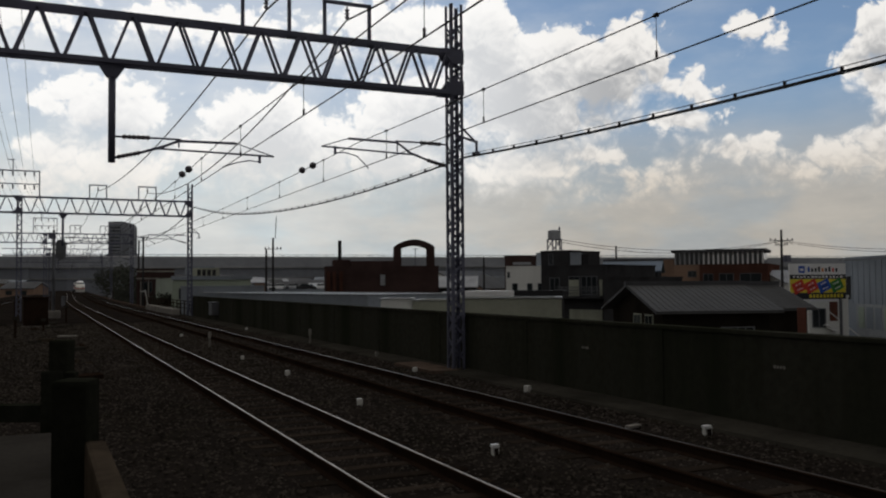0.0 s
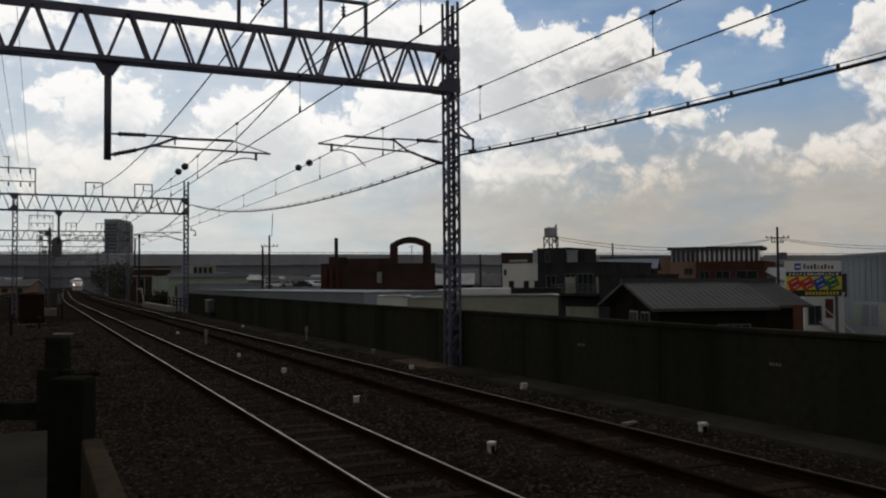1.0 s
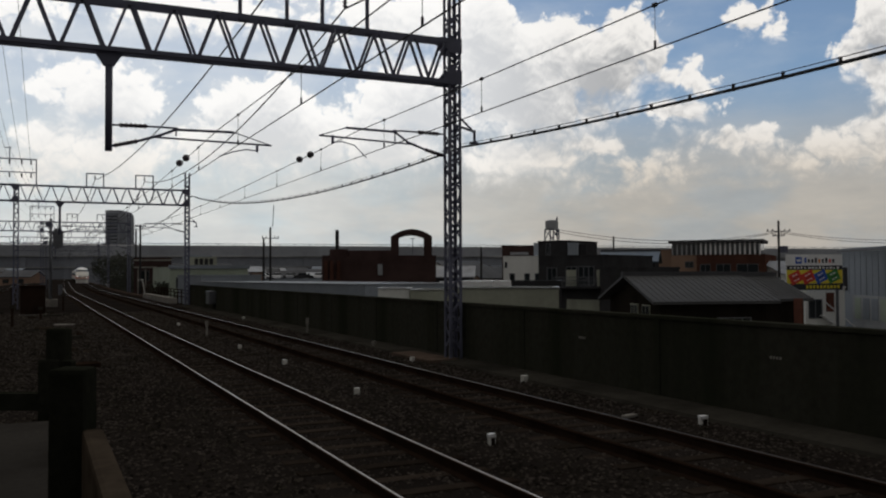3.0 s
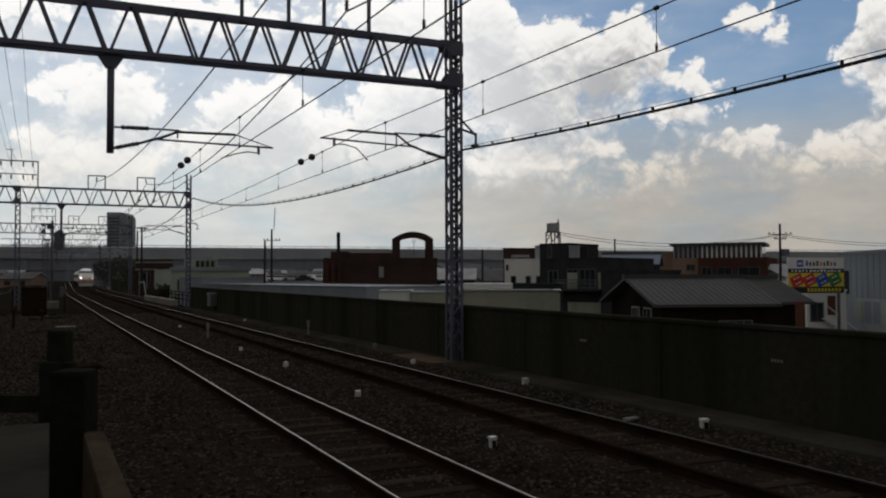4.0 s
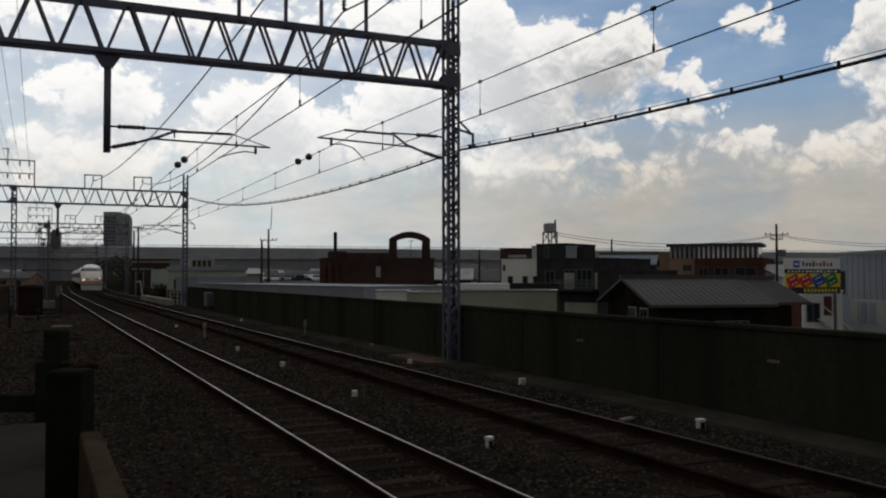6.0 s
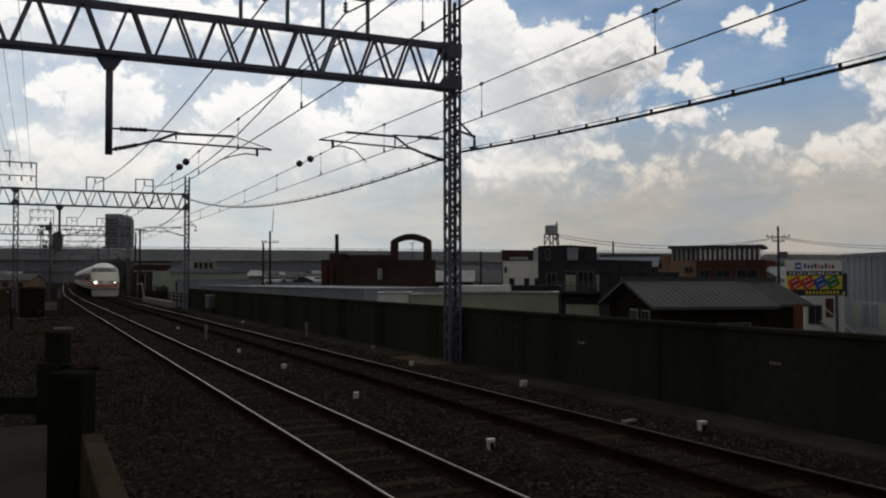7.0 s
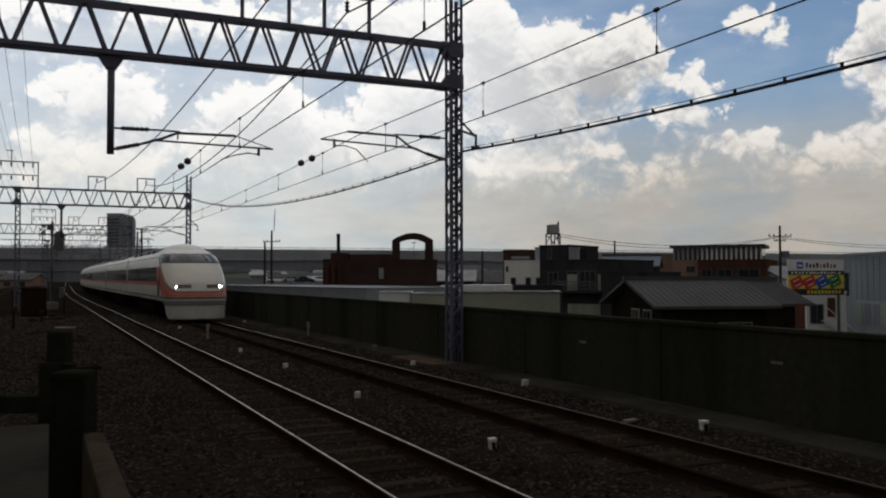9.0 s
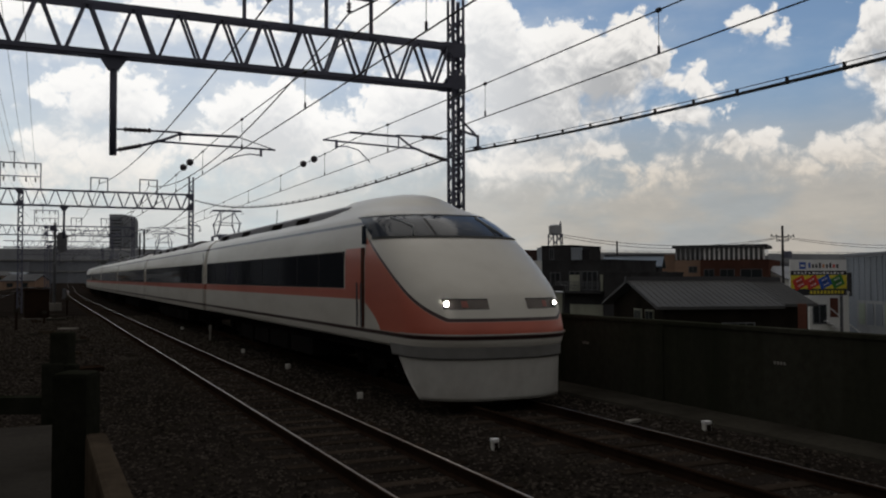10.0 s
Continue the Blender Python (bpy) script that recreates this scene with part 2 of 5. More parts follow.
def beam(bm, p, q, w, d=None, up=(0, 0, 1)):
    """A square bar from p to q, w wide and d deep."""
    p, q = Vector(p), Vector(q)
    along = (q - p).normalized()
    side = along.cross(Vector(up))
    if side.length < 1e-4:
        side = along.cross(Vector((0, 1, 0)))
    side.normalize()
    top = side.cross(along)
    a, b = side * w / 2, top * (d or w) / 2
    v = [bm.verts.new(c + s * a + u * b) for c in (p, q) for s, u in ((-1, -1), (1, -1), (1, 1), (-1, 1))]
    for i in range(4):
        j = (i + 1) % 4
        bm.faces.new((v[i], v[j], v[4 + j], v[4 + i]))
    bm.faces.new(v[3::-1])
    bm.faces.new(v[4:])


def tube(bm, points, r, sides=8, radii=None):
    """A round bar along points."""
    points = [Vector(p) for p in points]
    rings = []
    for i, p in enumerate(points):
        along = (points[min(i + 1, len(points) - 1)] - points[max(i - 1, 0)]).normalized()
        side = along.cross(Vector((0, 0, 1)))
        if side.length < 1e-3:
            side = Vector((1, 0, 0))
        side.normalize()
        top = side.cross(along)
        rr = radii[i] if radii else r
        rings.append([bm.verts.new(p + rr * (math.cos(a) * side + math.sin(a) * top)) for a in (2 * math.pi * s / sides for s in range(sides))])
    for a, b in zip(rings, rings[1:]):
        for i in range(sides):
            j = (i + 1) % sides
            bm.faces.new((a[i], a[j], b[j], b[i]))
    bm.faces.new(rings[0][::-1])
    bm.faces.new(rings[-1])


def prism(bm, outline, lo, hi, axis="z"):
    """An outline (list of pairs) pushed from lo to hi along an axis."""
    put = {"z": lambda a, b, c: (a, b, c), "x": lambda a, b, c: (c, a, b), "y": lambda a, b, c: (a, c, b)}[axis]
    v0 = [bm.verts.new(put(a, b, lo)) for a, b in outline]
    v1 = [bm.verts.new(put(a, b, hi)) for a, b in outline]
    n = len(outline)
    for i in range(n):
        j = (i + 1) % n
        bm.faces.new((v0[i], v0[j], v1[j], v1[i]))
    bm.faces.new(v0[::-1])
    bm.faces.new(v1)


def mesh_of(name, bm, material, smooth=False, bevel=0.0):
    if bevel:
        bmesh.ops.bevel(bm, geom=bm.edges[:], offset=bevel, segments=2, affect="EDGES", profile=0.6)
    bmesh.ops.recalc_face_normals(bm, faces=bm.faces[:])
    me = bpy.data.meshes.new(name)
    bm.to_mesh(me)
    bm.free()
    for p in me.polygons:
        p.use_smooth = smooth
    me.materials.append(material)
    return me


def part(name, bm, material, parent=None, label="", smooth=False, bevel=0.0, at=None):
    """Links a bmesh as one mesh object under a thing or a part."""
    ob = new(name, mesh_of(name, bm, material, smooth, bevel))
    if parent:
        ob.parent = parent
    if at is not None:
        ob.matrix_basis = at
    if label:
        tagged(ob, label)
    return ob


def thing(name, label, category, at=None, group="", kind=""):
    ob = new(name)
    ob.empty_display_size = 0.2
    ob.matrix_basis = at or Matrix()
    return tagged(ob, label, category, group, kind)


def made(fn, *args, **kw):
    bm = bmesh.new()
    fn(bm, *args, **kw)
    return bm


def cube(x0, x1, y0, y1, z0, z1):
    return made(box, x0, x1, y0, y1, z0, z1)


# ---- the line of the railway ----
BEND, RADIUS, BEND_END = 90.0, 1900.0, 141.3


def aside(s):
    """How far the line has swung to +x at s metres along it."""
    if s < BEND:
        return 0.0
    if s < BEND_END:
        return (s - BEND) ** 2 / (2 * RADIUS)
    return (BEND_END - BEND) ** 2 / (2 * RADIUS) + (s - BEND_END) * (BEND_END - BEND) / RADIUS


def on_line(x, s, z=0.0):
    return Vector((x + aside(s), s, z))


def heading(s):
    return degrees_of(min(max(s - BEND, 0.0), BEND_END - BEND) / RADIUS)


def degrees_of(a):
    return a * 180 / math.pi


def at_line(x, s, z=0.0):
    p = on_line(x, s, z)
    return pose(p.x, p.y, p.z, 0, 0, -heading(s))


def strip(bm, section, s0, s1, step=6.0):
    """A section of (x, z) pairs drawn along the line."""
    stops = [s0]
    while stops[-1] < s1 - 1e-6:
        s = stops[-1]
        stops.append(min(s1, s + (step if 70 < s < 160 else 5 * step)))
    rows = [[bm.verts.new(on_line(x, s, z)) for x, z in section] for s in stops]
    n = len(section)
    for a, b in zip(rows, rows[1:]):
        for i in range(n):
            j = (i + 1) % n
            bm.faces.new((a[i], a[j], b[j], b[i]))
    bm.faces.new(rows[0])
    bm.faces.new(rows[-1][::-1])


TRACK_1, TRACK_2, TRACK_3 = 3.597, 6.873, -4.6
GAUGE = 1.067
GROUND = -5.6
WALL_X, WALL_TOP = 9.72, 1.29
BED = -0.15


def build_ground():
    bm = bmesh.new()
    s = 4200
    n = 24
    grid = [[bm.verts.new((-s + 2 * s * i / n, -s + 2 * s * j / n, GROUND)) for i in range(n + 1)] for j in range(n + 1)]
    for a, b in zip(grid, grid[1:]):
        for i in range(n):
            bm.faces.new((a[i], a[i + 1], b[i + 1], b[i]))
    tagged(part("ground", bm, SOIL), "dull earth-coloured ground of the town below the line", "ground", kind="structure")
    # embankment that carries the tracks
    bm = bmesh.new()
    strip(bm, [(-16, GROUND + 0.01), (-9.4, BED - 0.1), (-6.4, BED), (9.95, BED), (9.95, GROUND + 0.01)], -60, 700)
    tagged(part("embankment", bm, BALLAST), "dark ballast-covered railway embankment bearing the tracks", "embankment", kind="structure")


def build_track(x, s0, s1, sleepers_to, heads, label):
    track = thing("railway_track", label, "railway track", at_line(x, 0), "railway tracks")
    inv = track.matrix_basis.inverted()
    for side in (-1, 1):
        c = x + side * (GAUGE / 2 + 0.0325)
        bm = bmesh.new()
        strip(bm, [(c - .0625, -.153), (c + .0625, -.153), (c + .0625, -.14), (c + .011, -.12), (c + .011, -.042), (c + .0325, -.03), (c + .0325, -.006),
                   (c - .0325, -.006), (c - .0325, -.03), (c - .011, -.042), (c - .011, -.12), (c - .0625, -.14)], s0, s1)
        rail = part("rail", bm, RAIL_SIDE, track, "rust-brown steel rail", at=inv)
        bm = bmesh.new()
        strip(bm, [(c - .012, -.0055), (c + .012, -.0055), (c + .009, 0), (c - .009, 0)], s0, s1)
        part("rail_head", bm, heads[side > 0], rail, "wheel-polished running surface")
    bm = bmesh.new()
    prism(bm, [(-.12, -.10), (.12, -.10), (.10, .055), (-.10, .055)], -1.0, 1.0, "x")
    me = mesh_of("sleeper", bm, SLEEPER, bevel=0.012)
    s = s0 + 0.3
    rnd = random.Random(4)
    while s < sleepers_to:
        ob = new("sleeper", me)
        ob.parent = track
        ob.matrix_basis = inv @ at_line(x + rnd.uniform(-.02, .02), s, BED - 0.045 + rnd.uniform(-.010, .010)) @ pose(0, 0, 0, 0, 0, rnd.uniform(-.8, .8))
        s += 0.62
    return track


def lattice_pole(parent, x, y, z0, z1, w=0.34):
    """Four angle legs joined by zigzag lacing on each face."""
    for sx in (-1, 1):
        for sy in (-1, 1):
            bm = bmesh.new()
            px, py = x + sx * w / 2, y + sy * w / 2
            box(bm, min(px, px - sx * .075), max(px, px - sx * .075), min(py, py - sy * .010), max(py, py - sy * .010), z0, z1)
            box(bm, min(px, px - sx * .010), max(px, px - sx * .010), min(py - sy * .011, py - sy * .075), max(py - sy * .011, py - sy * .075), z0, z1)
            part("leg", bm, STEEL, parent)
    step, o, n = 0.30, w / 2 - .012, int((z1 - z0 - .65) / .30)
    for face in range(4):
        bars = []
        for flip in (-1, 1):
            bm = bmesh.new()
            c = flip * (w / 2 - .03)
            if face < 2:
                beam(bm, (-c, 0, 0), (c, 0, step), .055, .010, up=(0, 1, 0))
            else:
                beam(bm, (0, -c, 0), (0, c, step), .055, .010, up=(1, 0, 0))
            bars.append(mesh_of("lacing_bar", bm, STEEL))
        shift = ((0, -o), (0, o), (-o, 0), (o, 0))[face]
        for i in range(n):
            ob = new("lacing_bar", bars[i % 2])
            ob.parent, ob.location = parent, (x + shift[0], y + shift[1], z0 + .35 + step * i)


def gusset(parent, x, y, z, s):
    for yy in (-.20, .19):
        bm = bmesh.new()
        prism(bm, [(x - .42, z + .07 * s), (x + .18, z + .07 * s), (x + .18, z - .30 * s), (x - .16, z - .30 * s)], y + yy, y + yy + .012, "y")
        part("gusset_plate", bm, STEEL, parent)


def support_frame(parent, x0, x1, y, z0, z1, drop=True):
    """A portal of angle iron on the truss, which carries a feeder's insulator."""
    bm = bmesh.new()
    for x in (x0, x1):
        beam(bm, (x, y, z0 - .08), (x, y, z1), .075)
        beam(bm, (x + .02, y, z0 - .02), (x + .16, y, z0 - .02), .06)
    beam(bm, (x0 - .04, y, z1), (x1 + .04, y, z1), .075)
    part("support_frame", bm, STEEL, parent)
    if drop:
        m = (x0 + x1) / 2
        bm = bmesh.new()
        drops, widths = [(m, y, z1 - .03), (m, y, z1 - .12)], [.015, .015]
        for i in range(3):
            drops += [(m, y, z1 - .13 - .085 * i), (m, y, z1 - .15 - .085 * i), (m, y, z1 - .20 - .085 * i)]
            widths += [.025, .065, .03]
        tube(bm, drops, .05, 10, widths)
        part("insulator", bm, CERAMIC, parent, "stack of dark insulator discs", smooth=True)


def cantilever(parent, x, y, way, reach, tip_z, root_hi, root_lo, wire_x, wire_z):
    """A hinged bracket with insulators that holds the wires over a track."""
    tip = x + way * reach
    bm = bmesh.new()
    tube(bm, [(x, y, root_hi), (x + way * .95, y, root_hi + .015), (x + way * 1.4, y, root_hi + .01)], .022)
    tube(bm, [(x, y, root_lo), (x + way * .58, y, root_lo + .15), (x + way * 1.0, y, root_lo + .29), (x + way * 1.35, y, root_hi - .02), (x + way * 2.6, y, root_hi - .0)], .03)
    tube(bm, [(x + way * .8, y, root_lo + .25), (tip, y, tip_z)], .022)
    tube(bm, [(x + way * 1.35, y, root_hi - .02), (x + way * 1.35, y, root_lo + .30)], .018)
    tube(bm, [(x + way * 2.6, y, root_hi), (tip, y, tip_z)], .012)
    part("bracket", bm, STEEL, parent)
    for a, b in (((x + way * .18, y, root_hi + .004), (x + way * .75, y, root_hi + .014)), ((x + way * .08, y, root_lo + .02), (x + way * .55, y, root_lo + .14))):
        bm = bmesh.new()
        a, b = Vector(a), Vector(b)
        pts = [a.lerp(b, i / 12) for i in range(13)]
        tube(bm, pts, .04, 10, [.055 if i % 2 else .032 for i in range(13)])
        part("insulator", bm, CERAMIC, parent, "ribbed dark insulator", smooth=True)
    hook = tip - way * .33
    bm = bmesh.new()
    beam(bm, (hook, y, tip_z + .02), (hook, y, tip_z - .17), .05)
    span = wire_x - hook
    tube(bm, [(hook, y, tip_z - .14), (hook + span * .3, y, tip_z - .12), (hook + span * .65, y, tip_z - .19), (wire_x, y, wire_z + .01)], .014)
    part("steady_arm", bm, STEEL, parent)


def build_gantry(s, left, first=True, detail=True):
    """Portal of lattice poles and a box truss over the tracks."""
    g = thing("catenary_gantry", "blue-grey steel lattice portal spanning the railway tracks", "gantry", at_line(0, s, 0), "catenary gantries")
    R = 9.45
    lattice_pole(g, R, 0, BED - .05, 9.05)
    if left > -3:
        lattice_pole(g, left, 0, BED - .05, 7.9)
    lo, hi, w = 6.80, 7.82, .17
    end = min(left, -6.0)
    for z in (lo, hi):
        for yy in (-w, w):
            bm = bmesh.new()
            box(bm, end, R - .18, yy - .045, yy - .035, z - .05, z + .05)
            box(bm, end, R - .18, yy - .034, yy + .045, z - .05, z - .04) if z == lo else box(bm, end, R - .18, yy - .034, yy + .045, z + .04, z + .05)
            part("chord", bm, STEEL, g)
    x, pitch = 8.78, 0.934
    while x > end + 1:
        for yy in (-w, w):
            for dx in (-.5, .5):
                bm = bmesh.new()
                beam(bm, (x + .09 * dx, yy, lo + .03), (x + pitch * dx * .86, yy, hi - .03), .055, .055, up=(0, 1, 0))
                part("diagonal", bm, STEEL, g)
        x -= pitch
    bm = bmesh.new()
    x = 8.78
    while x > end + 1:
        beam(bm, (x, -w, lo), (x, w, lo), .05, .012)
        beam(bm, (x - pitch / 2, -w, hi), (x - pitch / 2, w, hi), .05, .012)
        x -= pitch
    part("cross_tie", bm, STEEL, g)
    gusset(g, R, 0, hi, 1)
    gusset(g, R, 0, lo, -1)
    # drop tube with the bracket of the first track
    bm = bmesh.new()
    tube(bm, [(1.37, 0, lo - .05), (1.37, 0, 4.66)], .075, 14)
    part("drop_tube", bm, STEEL, g, smooth=True)
    bm = bmesh.new()
    for yy in (-.11, .10):
        prism(bm, [(1.37 - .28, lo - .04), (1.37 + .28, lo - .04), (1.37 + .10, lo - .32), (1.37 - .10, lo - .32)], yy, yy + .012, "y")
    part("hanger_plate", bm, STEEL, g)
    cantilever(g, 1.40, 0, 1, 3.46, 4.97, 5.22, 4.76, 3.69, 4.66)
    cantilever(g, R - .2, 0, -1, 3.26, 5.28, 5.50, 4.95, 7.16, 4.80)
    support_frame(g, *((4.14, 5.22) if left < -3 else (2.98, 4.03)), 0, hi, hi + .92)
    support_frame(g, 6.07, 7.19, 0, hi, hi + .92)
    bm = bmesh.new()
    beam(bm, (R + .1, 0, 5.75), (R + .62, 0, 5.62), .05)
    beam(bm, (R + .62, 0, 5.66), (R + .62, 0, 5.30), .05)
    beam(bm, (R + .5, 0, 5.33), (R + .7, 0, 5.33), .09, .06)
    beam(bm, (R + .1, 0, 6.05), (R + .55, 0, 5.66), .04)
    part("side_bracket", bm, STEEL, g)
    if left > -3:
        gusset(g, left, 0, hi, 1)
        gusset(g, left, 0, lo, -1)
        support_frame(g, left - 1.2, left + 1.16, 0, hi, 9.5, False)
        bm = bmesh.new()
        beam(bm, (left - 1.2, 0, 8.65), (left + 1.16, 0, 8.65), .06)
        beam(bm, (left - .4, 0, 9.5), (left - .4, 0, 10.2), .06)
        beam(bm, (left - .7, 0, 10.2), (left - .3, 0, 10.2), .05)
        part("cross_arm", bm, STEEL, g)
        for x in (left - 1.0, left - .4, left + .3, left + .85):
            for z in (9.46, 8.61):
                bm = bmesh.new()
                tube(bm, [(x, 0, z), (x, 0, z - .1), (x, 0, z - .2), (x, 0, z - .3)], .05, 8, [.02, .06, .04, .05])
                part("insulator", bm, CERAMIC, g, smooth=True)
    return g


def sag_points(p, q, sag, n=24):
    p, q = Vector(p), Vector(q)
    return [p.lerp(q, i / n) - Vector((0, 0, 4 * sag * (i / n) * (1 - i / n))) for i in range(n + 1)]


SPANS = [-22.0, 19.76, 62.4, 105.0, 148.0, 191.0, 234.0, 277.0]


def wire(name, label, point_rows, r):
    bm = bmesh.new()
    pts = list(point_rows[0])
    for more in point_rows[1:]:
        pts += list(more)[1:]
    tube(bm, pts, r, 5)
    return tagged(part(name, bm, WIRE), label, "overhead wire", "overhead wires")


def build_wires():
    for x, zm, zc, seed in ((3.66, 5.26, 4.63, 0.35), (6.90, 5.42, 4.79, 0.0)):
        mess, cont, drops = [], [], []
        for a, b in zip(SPANS, SPANS[1:]):
            mess.append(sag_points(on_line(x, a, zm), on_line(x, b, zm), 0.11 if a < 0 else 0.22))
            cont.append([on_line(x, a, zc), on_line(x, b, zc)])
            n = 9
            for i in range(n):
                u = (i + .5) / n + (.011 if x > 5 else .005)
                s = a + (b - a) * u
                drops.append((on_line(x, s, zm - (.44 if a < 0 else .88) * u * (1 - u)), on_line(x, s, zc)))
        m = wire("messenger_wire", "dark sagging messenger wire over the track", mess, .010)
        wire("contact_wire", "taut dark contact wire over the track", cont, .010)
        for a, b in drops[:40]:
            bm = bmesh.new()
            tube(bm, [a, b], .005, 4)
            tube(bm, [a + Vector((0, -.03, 0)), a + Vector((0, .03, 0))], .03, 6)
            tube(bm, [b + Vector((0, 0, .10)), b], .018, 5)
            part("dropper", bm, WIRE, m)
        for s in ((24.4, 25.6) if x < 5 else (23.6, 24.7)):
            bm = bmesh.new()
            bmesh.ops.create_icosphere(bm, subdivisions=2, radius=.10, matrix=Matrix.Translation(on_line(x, s, zm - .07)))
            part("ball_insulator", bm, CERAMIC, m, "dark round insulator ball", smooth=True)
    # feeders from portal to portal
    for x, far in ((4.68, 3.5), (6.62, 6.65)):
        rows = [sag_points(on_line(x if a < 30 else far, a, 8.34), on_line(x if b < 30 else far, b, 8.34), 1.3 if x > 5 else .75) for a, b in zip(SPANS, SPANS[1:])]
        wire("feeder_wire", "thick dark feeder wire slung between the portals", rows, .022)
    for x, z in ((-2.2, 9.15), (-1.6, 9.15), (-.9, 9.15), (-.35, 9.15), (-2.2, 8.3), (-1.6, 10.2)):
        rows = [sag_points(on_line(x if a < 100 else x + 1.7, a, z), on_line(x if b < 100 else x + 1.7, b, z), .5) for a, b in zip(SPANS[1:], SPANS[2:])]
        rows.insert(0, sag_points(on_line(x - 1.2 if x > -1 else x, -22, z + 1.5), on_line(x - .2, 19.76, z + .9), .5))
        rows[1] = sag_points(on_line(x - .2, 19.76, z + .9), on_line(x, 62.4, z), .4)
        wire("feeder_wire", "thin dark supply wire high over the line", rows, .008)
    # bundled cable clipped under a carrier wire along the poles
    ends = [(-22, 6.4), (19.76, 5.22), (62.4, 7.45), (105, 7.3), (148, 7.3)]
    rows, thin, clips = [], [], []
    for (a, za), (b, zb) in zip(ends, ends[1:]):
        pts = sag_points(on_line(9.75, a, za), on_line(9.75, b, zb), .9, 84)
        rows.append(pts)
        thin.append([p + Vector((0, 0, .075)) for p in pts])
        clips += pts[1::2] if a < 62 else []
    c = wire("bundled_cable", "thick black cable clipped beneath a thin carrier wire", rows, .028)
    bm = bmesh.new()
    for t in thin:
        tube(bm, t, .007, 4)
    part("carrier_wire", bm, WIRE, c)
    bm = bmesh.new()
    box(bm, -.022, .022, -.014, .014, -.03, .082)
    me = mesh_of("clip", bm, WIRE)
    for p in clips:
        ob = new("clip", me)
        ob.parent, ob.location = c, p


def build_wall():
    bm = bmesh.new()
    strip(bm, [(WALL_X, BED - .4), (WALL_X + .2, BED - .4), (WALL_X + .2, WALL_TOP - .06), (WALL_X, WALL_TOP - .06)], -40, 63.5)
    w = tagged(part("wall_parapet", bm, WALL), "dark mossy concrete parapet wall beside the tracks", "wall", kind="structure")
    bm = bmesh.new()
    strip(bm, [(WALL_X - .03, WALL_TOP - .06), (WALL_X + .23, WALL_TOP - .06), (WALL_X + .23, WALL_TOP), (WALL_X - .03, WALL_TOP)], -40, 63.6)
    part("coping", bm, WALL, w, "worn concrete coping")
    # vertical joints and small plates
    s = -20.0
    while s < 62:
        bm = bmesh.new()
        box(bm, WALL_X - .022, WALL_X + .001, s - .10, s + .10, BED - .1, WALL_TOP - .065)
        part("pilaster", bm, WALL, w)
        s += 4.6
    for s, z in ((9.4, .79), (14.36, .76)):
        bm = bmesh.new()
        for i in range(4):
            box(bm, WALL_X - .012, WALL_X - .002, s + i * .06, s + i * .06 + .035, z - .022, z + .022)
        part("stencil_mark", bm, CONCRETE, w, "faded pale stencilled marks")
    bm = bmesh.new()
    strip(bm, [(8.85, BED - .1), (WALL_X - .002, BED - .1), (WALL_X - .002, BED + .07), (8.95, BED + .05)], -40, 63)
    tagged(part("trim_ledge", bm, COPING), "low dusty concrete ledge at the foot of the wall", "kerb", kind="structure")

# ---- the town below ----
PLASTER_WHITE = surface("white_render", (0.80, 0.80, 0.78), 0.9, vary=0.15, grain=5.0, stain=0.25, streak=True)
PLASTER_BEIGE = surface("greenish_render", (0.45, 0.46, 0.38), 0.9, vary=0.3, grain=5.0, stain=0.25, streak=True)
PLASTER_GREY = surface("grey_siding", (0.27, 0.30, 0.34), 0.8, vary=0.25, grain=4.0, stain=0.2, streak=True)
PLASTER_PINK = surface("tan_render", (0.34, 0.23, 0.17), 0.9, vary=0.25, grain=4.0, stain=0.2)
HOUSE_DARK = surface("dark_stained_boards", (0.032, 0.027, 0.022), 0.9, vary=0.4, grain=6.0, stain=0.5)
PLASTER_DARK = surface("charcoal_boards", (0.060, 0.059, 0.062), 0.9, vary=0.4, grain=6.0, stain=0.4)
BRICK = surface("red_brown_brick", (0.115, 0.055, 0.042), 0.9, vary=0.35, grain=9.0, stain=0.3, bump=0.3)
BRICK_DARK = surface("dark_brown_brick", (0.085, 0.054, 0.050), 0.9, vary=0.35, grain=9.0, stain=0.3, bump=0.3)
TILE = surface("grey_roof_tile", (0.060, 0.060, 0.062), 0.75, vary=0.35, grain=8.0, stain=0.3, bump=0.3, per_piece=0.12)
TILE_DARK = surface("dark_roof_tile", (0.06, 0.06, 0.066), 0.8, vary=0.35, grain=8.0, stain=0.3, bump=0.3)
ROOF_BLUE = surface("blue_metal_roof", (0.06, 0.085, 0.115), 0.5, vary=0.3, grain=6.0, stain=0.3)
ROOF_METAL = surface("corrugated_roof", (0.36, 0.37, 0.39), 0.6, vary=0.35, grain=6.0, stain=0.3, bump=0.1)
GREEN_PAINT = surface("pale_green_cladding", (0.36, 0.41, 0.33), 0.8, vary=0.25, grain=4.0, stain=0.15)
TIMBER = surface("red_brown_timber", (0.16, 0.055, 0.035), 0.8, vary=0.4, grain=6.0, stain=1.0)
PANE = glass_dark("window_glass", (0.015, 0.018, 0.02))
# distance haze is put into these paled, washed-out base colours
HAZE_CONCRETE = surface("hazed_concrete", (0.37, 0.385, 0.42), 0.9, vary=0.25, grain=0.4, stain=0.03, bump=0)
HAZE_WALL = surface("hazed_wall", (0.42, 0.42, 0.42), 0.9, vary=0.5, grain=0.15, stain=0.02, bump=0)
